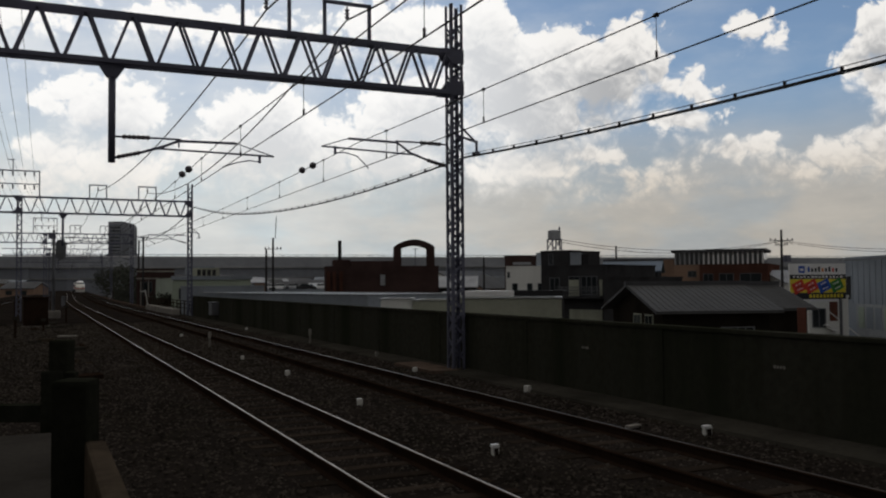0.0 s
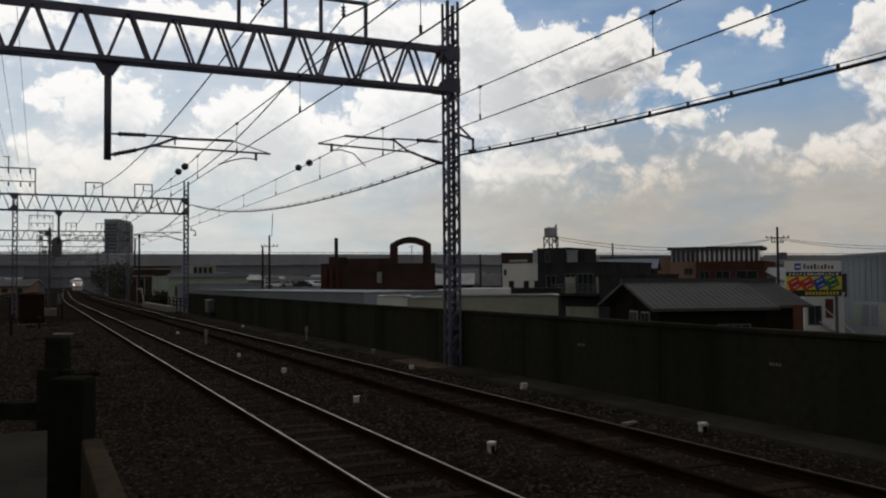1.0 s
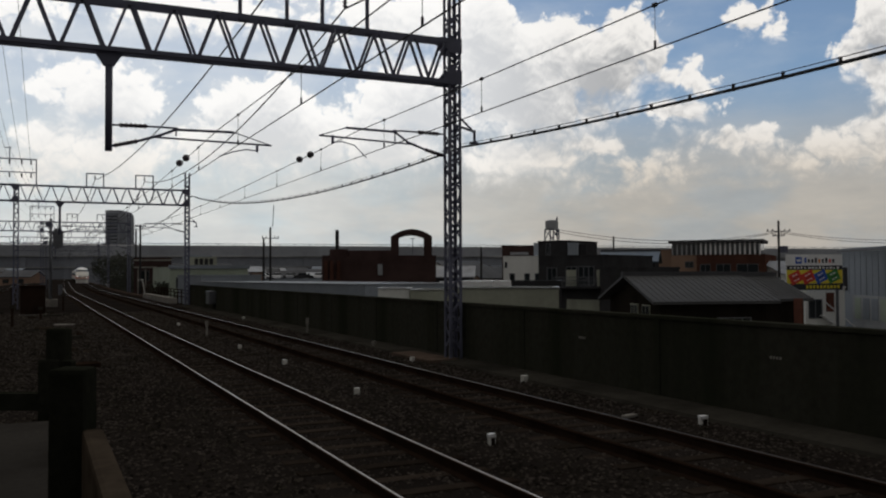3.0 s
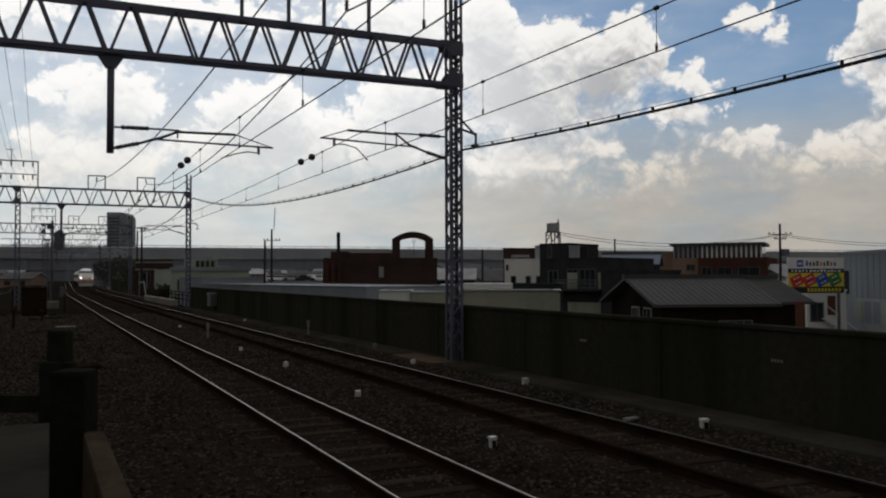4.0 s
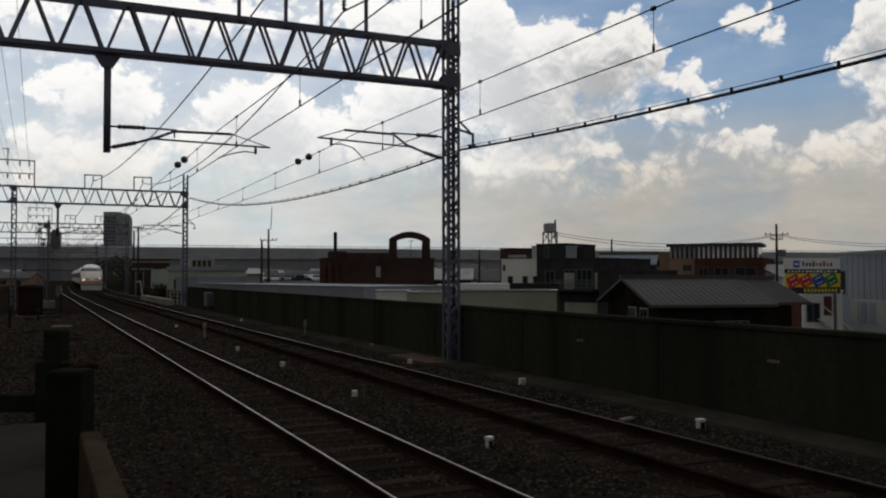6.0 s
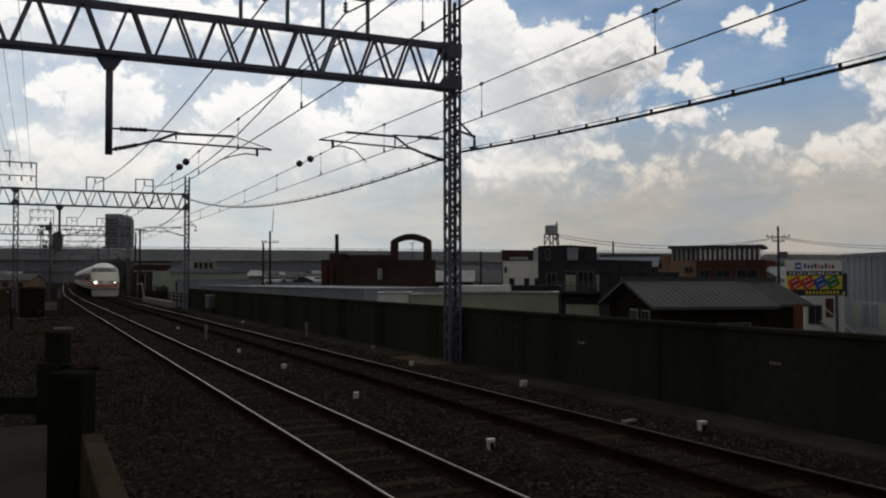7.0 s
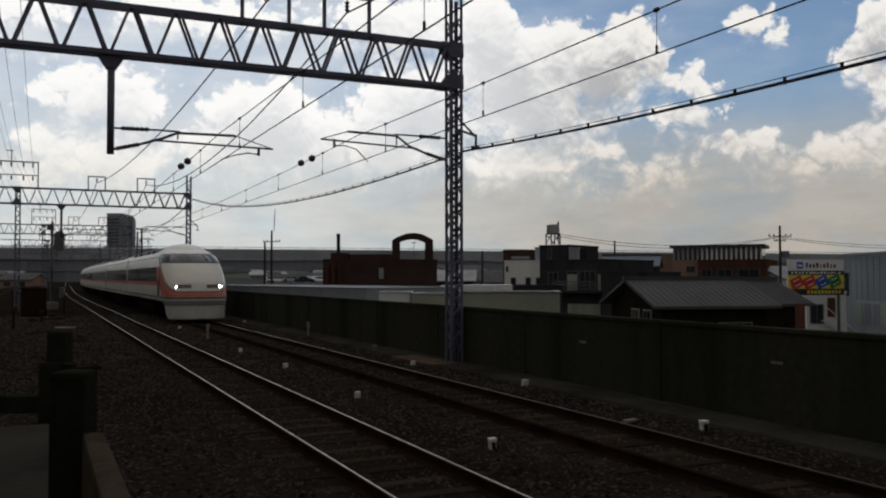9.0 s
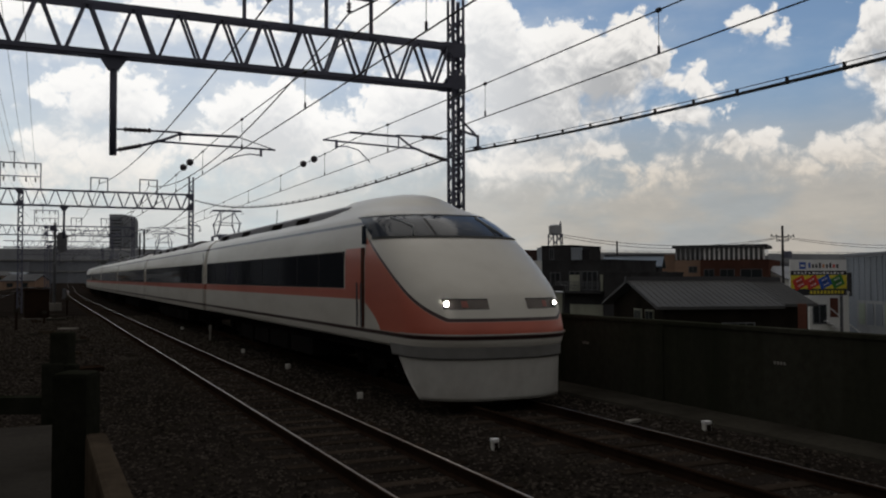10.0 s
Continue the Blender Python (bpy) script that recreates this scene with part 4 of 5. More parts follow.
    for x0, x1, a, c in ((.41, .58, 2.55, 1.15), (.905, .95, 2.55, 1.15), (.42, .945, 4.9, 3.7)):
        part("wall_panel", cube(n * x0, n * x1, -.06, -.005, h - a, h - c), PLASTER_BEIGE, b, "pale rendered panel")
    rail = part("balcony", cube(n * .30, n * 1.0, -1.0, -.07, h - 2.75, h - 2.62), PLASTER_DARK, b, "dark balcony slab with a railing")
    for z in (-2.1, -1.78):
        part("rail", cube(n * .30, n * 1.0, -1.0, -.96, h + z, h + z + .05), GALV, rail)
    for i in range(25):
        x = n * (.30 + .70 * i / 24)
        part("baluster", cube(x - .02, x + .02, -.99, -.97, h - 2.62, h - 1.78), GALV, rail)
    b2, n2, h2 = block("stair_house", "dark rooftop stair house under a water tank", (44.69, 74.01), (46.25, 71.08), 6, PLASTER_DARK, top=4.99, windows=((.28, .40, 1.2, .2),))
    for a, L, R, t in ((0, (45.10, 69.41), (45.76, 68.89), 4.67), (1, (47.09, 70.70), (47.66, 70.21), 4.57)):
        block("rooftop_unit", "grey rooftop plant box on flats", L, R, 2.5, PLASTER_DARK if a else PLASTER_GREY, top=t)
    t = thing("water_tank", "round rooftop water tank on a steel frame", "water tank", pose(*(45.89, 73.43), 5.14))
    r = .62
    for sx in (-1, 1):
        for sy in (-1, 1):
            bm = bmesh.new()
            beam(bm, (sx * r * .8, sy * r * .8, -.05), (sx * r * .8, sy * r * .8, 1.15), .09)
            part("leg", bm, STEEL, t)
    bm = bmesh.new()
    for i in range(4):
        a, c = [((-1, -1), (1, -1)), ((1, -1), (1, 1)), ((1, 1), (-1, 1)), ((-1, 1), (-1, -1))][i]
        beam(bm, (a[0] * r * .8, a[1] * r * .8, .1), (c[0] * r * .8, c[1] * r * .8, 1.05), .06)
        beam(bm, (a[0] * r * .8, a[1] * r * .8, 1.1), (c[0] * r * .8, c[1] * r * .8, 1.1), .08)
    part("brace", bm, STEEL, t)
    bm = bmesh.new()
    tube(bm, [(0, 0, 1.15), (0, 0, 1.3), (0, 0, 1.95), (0, 0, 2.05)], r, 18, [r, r * 1.03, r * 1.03, r * .5])
    part("tank", bm, ROOF_METAL, t, smooth=False)
    bm = bmesh.new()
    tube(bm, [(r, 0, -.1), (r, 0, 2.4)], .05)
    part("ladder", bm, STEEL, t)
    gabled("house", "dark house with a blue-grey metal roof", (54.91, 78.12), (59.16, 74.39), 9, 3.12, 4.25, PLASTER_DARK, ROOF_BLUE, over=.4, windows=((.2, .4, 1.9, .8), (.6, .8, 1.9, .8)))
    block("house", "dark two-storey house hidden behind the tiled roof", (40.90, 58.20), (41.64, 55.66), 7, PLASTER_DARK, top=2.30, category="house")

    # brick hall with an open arch on its roof
    b, n, h = block("brick_hall", "dark brown brick hall with a free-standing roof arch", (30.72, 99.84), (43.66, 96.03), 14, BRICK_DARK, top=4.03)
    u = n / 200.0
    for x in (2, 12, 24):
        part("pier", cube(u * x, u * (x + 6), -.35, -.005, 0, h - .5), BRICK, b)
    part("upper_wall", cube(u * 14, u * 45, 2, 9, h + .15, h + .95), BRICK_DARK, b)
    part("parapet", cube(u * 46, u * 128, .5, 5, h + .15, h + .75), BRICK_DARK, b)
    part("vent", cube(u * 96, u * 104, -.3, -.005, h - 2.2, h - .9), ROOF_METAL, b)
    bm = bmesh.new()
    n_arc = 24
    x0, x1, base, spring, crown_z = u * 122, u * 195, h + .1, h + 2.45, h + 3.35
    outer = [(x0, base)] + [(x0 + (x1 - x0) * i / n_arc, spring + (crown_z - spring) * math.sin(math.pi * i / n_arc) ** .8) for i in range(n_arc + 1)] + [(x1, base)]
    ix0, ix1, isp, icr = x0 + u * 13, x1 - u * 13, spring - .25, crown_z - .75
    inner = [(ix0, base)] + [(ix0 + (ix1 - ix0) * i / n_arc, isp + (icr - isp) * math.sin(math.pi * i / n_arc) ** .8) for i in range(n_arc + 1)] + [(ix1, base)]
    for yy in (1.0, 2.2):
        vo = [bm.verts.new((x, yy, z)) for x, z in outer]
        vi = [bm.verts.new((x, yy, z)) for x, z in inner]
        for i in range(len(vo) - 1):
            bm.faces.new((vo[i], vo[i + 1], vi[i + 1], vi[i]))
    bm.verts.ensure_lookup_table()
    k = len(outer)
    for base_i in (0, k):
        for i in range(k - 1):
            bm.faces.new((bm.verts[base_i + i], bm.verts[base_i + i + 1], bm.verts[base_i + i + 1 + 2 * k], bm.verts[base_i + i + 2 * k]))
    part("arch", bm, BRICK_DARK, b, "tall open brick arch")
    bm = bmesh.new()
    tube(bm, [(u * 26, 3, h), (u * 26, 3, h + 3.3)], .22, 10)
    part("flue", bm, PLASTER_DARK, b, "slim dark flue pipe")
    bm = bmesh.new()
    tube(bm, [(u * 165, 4, h), (u * 165, 4, h + 2.4)], .04, 6)
    beam(bm, (u * 160, 4, h + 2.3), (u * 170, 4, h + 2.35), .06)
    part("aerial", bm, STEEL, b)

    # sheds close behind the parapet
    for lab, L, R, deep, top, mat, rmat in (
            ("long low shed with a grey metal roof", (9.90, 61.61), (13.96, 38.76), 6, 1.51, PLASTER_GREY, ROOF_METAL),
            ("low white-walled storage shed", (13.10, 34.75), (14.31, 34.19), 3, 1.38, PLASTER_WHITE, ROOF_METAL),
            ("low beige-walled storage shed", (14.25, 33.99), (15.78, 33.06), 3, 1.32, PLASTER_BEIGE, ROOF_METAL),
            ("greenish rendered shed with a flat roof", (13.33, 28.68), (16.89, 26.59), 2.5, 1.48, PLASTER_BEIGE, ROOF_METAL),
            ("dark low house behind sheds", (23.07, 43.34), (26.25, 41.21), 3, 1.56, PLASTER_DARK, TILE_DARK)):
        b, n, h = block("shed", lab, L, R, deep, mat, top=top, parapet=.08, category="shed", roof_mat=rmat)
        for i in range(1, 5):
            part("joint", cube(n * i / 5 - .03, n * i / 5 + .03, -.02, -.002, 0, h - .02), mat, b)
    # cab roofs of lorries
    for a, L, R, t in ((0, (19.19, 41.84), (19.40, 40.64), 1.60), (1, (19.12, 39.66), (20.35, 37.99), 1.65)):
        m, n = front(L, R)
        v = thing("lorry", "white box lorry parked below the line", "lorry", m)
        part("cargo_box", cube(0, n, 0, 2.2, .9, t - GROUND), SIGN_WHITE, v, bevel=.04)
        part("chassis", cube(.1, n - .1, .2, 2.0, .5, .89), PLASTER_DARK, v)
        for x in (.2 * n, .8 * n):
            for y in (.12, 1.9):
                bm = bmesh.new()
                tube(bm, [(x, y, .45), (x, y + .22, .45)], .45, 14)
                part("wheel", bm, PLASTER_DARK, v)
    # factory far along the line
    b, n, h = block("factory", "pale green factory with a roof sign", (14.67, 110.09), (24.11, 110.12), 16, GREEN_PAINT, top=2.80, windows=((.08, .14, 2.4, 1.2), (.3, .4, 2.4, 1.2)))
    part("roof_band", cube(-.2, n + .2, -.2, -.06, h - .1, h + .35), PLASTER_GREY, b)
    u = n / 140
    part("roof_sign", cube(u * 34, u * 84, .4, .6, h + .2, h + 1.35), PLASTER_BEIGE, b, "pale roof sign")
    for i in range(4):
        part("letter_bar", cube(u * (44 + 9 * i), u * (50 + 9 * i), .36, .398, h + .4, h + 1.15), PLASTER_DARK, b)
    part("roof_room", cube(u * 36, u * 80, 2, 6, h + .01, h + 1.6), PLASTER_GREY, b)
    block("shed", "grey shed beside the factory", (13.66, 81.91), (19.36, 82.57), 8, PLASTER_GREY, top=1.83, category="shed")
    b, n, h = block("shed", "brown weathered shed with pale rails", (12.81, 134.07), (18.01, 133.43), 10, BRICK_DARK, top=4.33, category="shed", windows=((.2, .4, 3.2, 1.8), (.6, .8, 3.2, 1.8)))
    part("light_band", cube(0, n, -.1, -.004, h - .35, h - .1), CONCRETE, b)
    part("light_band", cube(0, n * .6, -.1, -.004, h - 1.4, h - 1.15), CONCRETE, b)
    for i in range(4):
        part("white_post", cube(n * (.1 + .2 * i), n * (.1 + .2 * i) + .15, -.3, -.12, 0, h - 1.6), CONCRETE, b)
    tree(*(12.70, 176.07), 11, 3.6, 3)
    tree(*(13.92, 158.97), 10.5, 3.2, 4)
    tree(*(15.22, 191.44), 12, 3.6, 5)
    for _s, _x in ((150, 19), (128, 16.5), (112, 14.5)):
        tree(_x, _s, 6.5, 2.4, int(_s))

    # poles and the wires between them
    p1, h1 = power_pole("tall concrete utility pole with two crossarms", *(76.81, 74.45), 7.84, [(6.62, 1.35), (6.10, .7)])
    part("transformer", cube(.5, 1.1, -.3, .3, 4.17 - GROUND, 4.94 - GROUND), STEEL, p1)
    power_pole("grey utility pole with a tall thin aerial", *(26.63, 108.79), 7.92, [(6.50, 1.1)])
    power_pole("short grey utility pole", *(26.34, 111.17), 6.58, [])
    power_pole("thin distant mast on a roof", *(77.66, 107.15), 7.37, [])
    power_pole("thin distant mast above the roofs", *(55.27, 106.59), 5.61, [])
    power_pole("slim concrete pole beside the line", *(14.41, 147.54), 9.30, [])
    power_pole("slim concrete pole beside the line", *(13.44, 131.44), 9.08, [(8.92, .8)])
    bm = bmesh.new()
    tube(bm, [(26.89, 108.67, 7.85), (26.99, 108.54, 10.61)], .05, 5)
    tagged(part("aerial", bm, STEEL), "tall thin aerial rod on a utility pole", "aerial")
    for a, c, sag in (((46.38, 73.18, 6.25), (76.81, 74.47, 6.62), 1.1), ((46.39, 73.19, 6.02), (76.81, 74.47, 6.55), 1.25), ((76.81, 74.47, 6.62), (90.93, 62.42, 5.61), .6), ((76.81, 74.47, 6.49), (90.93, 62.43, 5.37), .7)):
        bm = bmesh.new()
        tube(bm, sag_points(a, c, sag), .025, 4)
        tagged(part("power_line", bm, WIRE), "thin sagging power line over the roofs", "power line", "power lines")
    bm = bmesh.new()
    tube(bm, [(46.88, 74.08, 5.62), (46.86, 74.03, 7.42)], .10, 6)
    tagged(part("roof_mast", bm, STEEL), "dark rooftop mast beside the water tank", "mast")


# ---- on the line ----
def build_lineside():
    # square white-topped marker stones
    for x, y, h, w in ((5.27, 9.9, .16, .085), (5.28, 15.09, .14, .10), (5.45, 20.82, .14, .10), (5.40, 25.74, .14, .10), (8.48, 20.11, .13, .10), (8.89, 15.3, .15, .11), (8.67, 9.86, .15, .10), (5.5, 38.5, .14, .1), (9.0, 42.0, .16, .1)):
        m = thing("marker_stone", "small white-painted concrete marker stone in the ballast", "marker", pose(x, y, BED - .02, 0, random.Random(x * y).uniform(-3, 3), random.Random(y).uniform(-20, 20)), "marker stones")
        part("stone", cube(-w / 2, w / 2, -w / 2, w / 2, -.05, h), WHITE_PAINT, m, bevel=.008)
        if y < 10:
            part("cap", cube(-w / 2 - .004, w / 2 + .004, -w / 2 - .004, w / 2 + .004, h - .03, h + .004), SIGN_WHITE, m)
            # hollow front of the marker, its dark inside put in as a panel
            part("dark_face", cube(-w / 2 + .022, w / 2 - .012, -w / 2 - .006, -w / 2 - .001, -.04, h - .04), MARKER_DARK, m)
    for x, y, h in ((5.5, 31.76, .55), (9.04, 31.32, .58), (9.1, 24.5, .2)):
        m = thing("lineside_post", "slim white lineside post on a small foot", "post", pose(x, y, BED - .02), "lineside posts")
        bm = bmesh.new()
        tube(bm, [(0, 0, -.05), (0, 0, h * .6)], .035, 10)
        part("post", bm, CONCRETE, m)
        part("head", cube(-.05, .05, -.05, .05, h * .6, h), CONCRETE, m, bevel=.012)
    m = thing("sleeper_block", "flat pale concrete block lying by the rail", "block", pose(8.05, 10.75, BED + .02, 0, 0, 14))
    part("block", cube(-.13, .13, -.05, .05, 0, .045), CONCRETE, m, bevel=.01)
    # fence posts and platform end
    p = thing("platform_end", "worn asphalt platform end with a pale edge kerb", "platform", pose(0, 0, 0), kind="structure")
    part("slab", cube(-6.0, .18, -8.0, 6.9, BED - .05, 1.0), PLATFORM, p, bevel=.03)
    part("kerb", cube(.185, .275, -8.0, 4.15, BED - .05, 1.365), PLANK, p, "weathered brown kerb along the edge", bevel=.02)
    for (x, y), w, top, foot in (((0.155, 4.31), .162, 1.62, 0), ((0.165, 7.45), .150, 1.625, 1)):
        f = thing("fence_post", "dark weathered square concrete fence post with rounded top", "post", pose(x, y, .98, 0, 0, -24.9), "fence posts")
        part("post", cube(-w / 2, w / 2, -w / 2, w / 2, -1.1, top - .98), POST, f, bevel=.022)
        if foot:
            part("collar", cube(-w / 2 - .05, w / 2 - .03, -w / 2 - .02, w / 2 - .02, -1.1, .41), POST, f, bevel=.02)
    bx, by = (0.15, 4.80)
    f = thing("fence_post", "short pale stub beside the fence post", "post", pose(bx, by, .98, 0, 0, -24.9), "fence posts")
    part("post", cube(-.028, .028, -.03, .03, -.02, 1.61 - .98), POST, f, bevel=.008)
    bm = bmesh.new()
    beam(bm, (*(-0.88, 7.94), 1.06), (*(0.09, 7.49), 1.06), .12, .13)
    tagged(part("fence_rail", bm, POST), "dark horizontal rail across the platform end", "rail")
    # signal with its mast and cabinet
    s = thing("signal", "colour-light signal on a mast beside the track, seen from behind", "signal", pose(.9, 66.5, BED))
    bm = bmesh.new()
    tube(bm, [(0, 0, 0), (0, 0, 6.1)], .09, 10)
    part("mast", bm, GALV, s, smooth=True)
    bm = bmesh.new()
    arc = [(math.cos(a) * .34, math.sin(a) * .34) for a in levels(0, math.pi, 10)]
    prism(bm, [(.45 + x, 5.1 + z) for x, z in arc] + [(.45 - x, 4.35 - z) for x, z in arc], 0, .1, "y")
    part("backboard", bm, GALV, s, "grey rounded backboard")
    part("lamp_box", cube(.28, .62, .105, .45, 4.1, 5.35), STEEL, s)
    part("upper_box", cube(-.35, .1, -.2, .2, 5.5, 5.9), STEEL, s)
    part("base", cube(-.75, .45, -.5, .5, -.05, .5), CONCRETE, s, bevel=.03)
    part("ladder", cube(-.35, -.29, -.05, 0, .4, 4.6), GALV, s)
    part("ladder", cube(-.12, -.06, -.35, -.3, .4, 4.6), GALV, s)
    part("relay_box", cube(.5, .75, -.3, .1, .8, 1.5), GALV, s)
    c = thing("equipment_cabinet", "rust-brown trackside equipment cabinet", "cabinet", pose(-.15, 53.0, BED))
    part("body", cube(-.62, .62, -.4, .4, .05, 1.55), RAIL_SIDE, c, bevel=.02)
    part("roof", cube(-.68, .68, -.46, .46, 1.552, 1.62), RAIL_SIDE, c)
    part("door", cube(-.55, -.02, -.42, -.405, .15, 1.45), RAIL_SIDE, c)
    part("door", cube(.02, .55, -.42, -.405, .15, 1.45), RAIL_SIDE, c)
    part("plinth", cube(-.7, .7, -.5, .5, -.05, .045), CONCRETE, c)
    rnd = random.Random(8)
    for i in range(26):
        y = rnd.uniform(22, 75)
        x = rnd.uniform(-.045 * y - 1.2, 1.6)
        q = rnd.choice((CONCRETE, RAIL_SIDE, COPING, PLANK))
        d = thing("concrete_scrap", "small broken concrete or timber scrap lying in ballast", "scrap", pose(x, y, BED - .01, 0, rnd.uniform(-6, 6), rnd.uniform(0, 180)), "scraps")
        w, l, h = rnd.uniform(.08, .3), rnd.uniform(.15, .9), rnd.uniform(.05, .16)
        part("piece", cube(-w / 2, w / 2, -l / 2, l / 2, -.03, h), q, d, bevel=.012)
    for x, y, h in ((-.9, 41, .8), (.2, 47, .5), (1.5, 58, .9), (-1.6, 70, 1.1)):
        d = thing("lineside_post", "short rusty lineside post in ballast", "post", pose(x, y, BED - .02), "lineside posts")
        part("post", cube(-.05, .05, -.05, .05, -.05, h), RAIL_SIDE, d, bevel=.01)
        part("head", cube(-.11, .11, -.03, .03, h + .002, h + .16), COPING, d, bevel=.01)
    f = thing("footing", "dusty pale concrete footing at the gantry pole", "footing", pose(9.05, 20.3, BED))
    part("pad", cube(-.42, .35, -.9, 1.6, -.05, .085), FOOTING, f, bevel=.03)
    # low trough slabs and rails past the end of the wall
    k = thing("cable_trough", "pale concrete cable trough beside the far track", "trough", at_line(9.3, 68, BED))
    for i in range(9):
        part("slab", cube(-.28, .28, i * 2.0, i * 2.0 + 1.96, -.05, .42), CONCRETE, k, bevel=.02)
    bm = bmesh.new()
    strip(bm, [(9.2, BED - .05), (9.5, BED - .05), (9.5, BED + .16), (9.2, BED + .16)], 87, 260)
    tagged(part("edge_kerb", bm, FOOTING), "low dusty concrete kerb along the bend", "kerb", kind="structure")
    f = thing("lineside_fence", "rusty low post-and-rail fence past the wall", "fence", at_line(10.2, 64, BED))
    for i in range(18):
        part("post", cube(-.04, .04, i * 2.0 - .04, i * 2.0 + .04, -.1, 1.0), RAIL_SIDE, f)
    for z in (.45, .75, .98):
        part("rail", cube(-.025, .025, -.1, 34.3, z - .03, z + .03), RAIL_SIDE, f)
    w = thing("white_stake", "leaning white stake beside the track", "stake", pose(10.0, 93, BED, 0, -9, 0))
    part("stake", cube(-.05, .05, -.04, .04, -.1, 1.75), WHITE_PAINT, w)
    part("arm", cube(-.5, .05, -.03, .03, 1.64, 1.72), WHITE_PAINT, w)
    h = thing("wall_cabinet", "small grey box fixed to the parapet wall", "box", pose(9.5, 53.5, .25))
    part("body", cube(-.2, .215, -.55, .55, 0, .72), GALV, h, bevel=.02)
    part("lid", cube(-.24, .217, -.6, .6, .722, .77), GALV, h)


def build_blockers():
    """Plain unseen forms added behind and beside the viewer to block sky light: hall over the tracks, canopy, blocks
    along the other side.
    """
    b = thing("station_hall", "added dark hall-like block over the tracks, out of view", "station", pose(0, -9, 0))
    part("hall", cube(-34, 34, -30, -6, 5.6, 11), PLASTER_DARK, b)
    for x in (-30, -10, 9.95, 30):
        part("pier", cube(x, x + 1.2, -29, -6.5, GROUND, 5.59), PLASTER_DARK, b)
    c = thing("platform_canopy", "added dark canopy-like slab over the platform end, out of view", "canopy", pose(0, 0, 0))
    part("roof", cube(-7.5, 1.3, -38, 1.2, 4.3, 4.5), PLASTER_DARK, c)
    for y in (-5, -15, -25):
        part("column", cube(-3.2, -2.9, y, y + .3, .98, 4.29), STEEL, c)
    # unseen blocks added as a dark backdrop for the train windows' reflections
    rnd = random.Random(21)
    y = -60.0
    while y < 150:
        n = rnd.uniform(14, 24)
        block("flats", "added dull dark-grey block beside the line, out of view", (-22 - rnd.uniform(0, 4), y + n), (-22 - rnd.uniform(0, 4), y), 12, rnd.choice((PLASTER_DARK, TILE_DARK, PLASTER_DARK)), top=rnd.uniform(5.5, 7.5) if y < 70 else 5.0)
        y += n + rnd.uniform(0, 1.5)


def build_ballast():
    """Loose stones over the bed, thickest near the platform."""
    rnd = np.random.RandomState(5)
    shape = np.array([(1, 0, .1), (.3, .9, 0), (-.8, .5, .15), (-.7, -.6, -.1), (.4, -.9, .1), (.1, .05, .75), (0, 0, -.7)])
    tri = [(0, 1, 5), (1, 2, 5), (2, 3, 5), (3, 4, 5), (4, 0, 5)]
    n = 125000
    s = 2.5 + 52 * rnd.rand(n) ** 1.9
    x = -7.5 + 16.4 * rnd.rand(n)
    keep = ~((x < .3) & (s < 7))
    for c in (TRACK_1, TRACK_2):
        for side in (-1, 1):
            keep &= np.abs(x - c - side * .566) > .075
    s, x = s[keep], x[keep]
    size = rnd.uniform(.013, .029, len(s)) * (1 + s / 40)
    turn = rnd.uniform(0, 6.28, len(s))
    inside = np.minimum(np.abs(x - TRACK_1), np.abs(x - TRACK_2)) < 1.0
    z = BED + np.where(inside, -.012, .0) + rnd.uniform(-.006, .012, len(s))
    c, sn = np.cos(turn), np.sin(turn)
    jit = shape[None] * rnd.uniform(.65, 1.3, (len(s), 7, 3))
    vx = (jit[:, :, 0] * c[:, None] - jit[:, :, 1] * sn[:, None]) * size[:, None] + x[:, None]
    vy = (jit[:, :, 0] * sn[:, None] + jit[:, :, 1] * c[:, None]) * size[:, None] + s[:, None]
    vz = jit[:, :, 2] * size[:, None] + z[:, None]
    verts = np.stack([vx, vy, vz], 2).reshape(-1, 3)
    faces = (np.array(tri)[None] + 7 * np.arange(len(s))[:, None, None]).reshape(-1, 3)
    me = bpy.data.meshes.new("ballast_stones")
    me.from_pydata(verts.tolist(), [], faces.tolist())
    me.materials.append(STONE)
    tagged(new("ballast_stones", me), "loose angular brown-grey ballast stones between the rails", "ballast", kind="stuff")


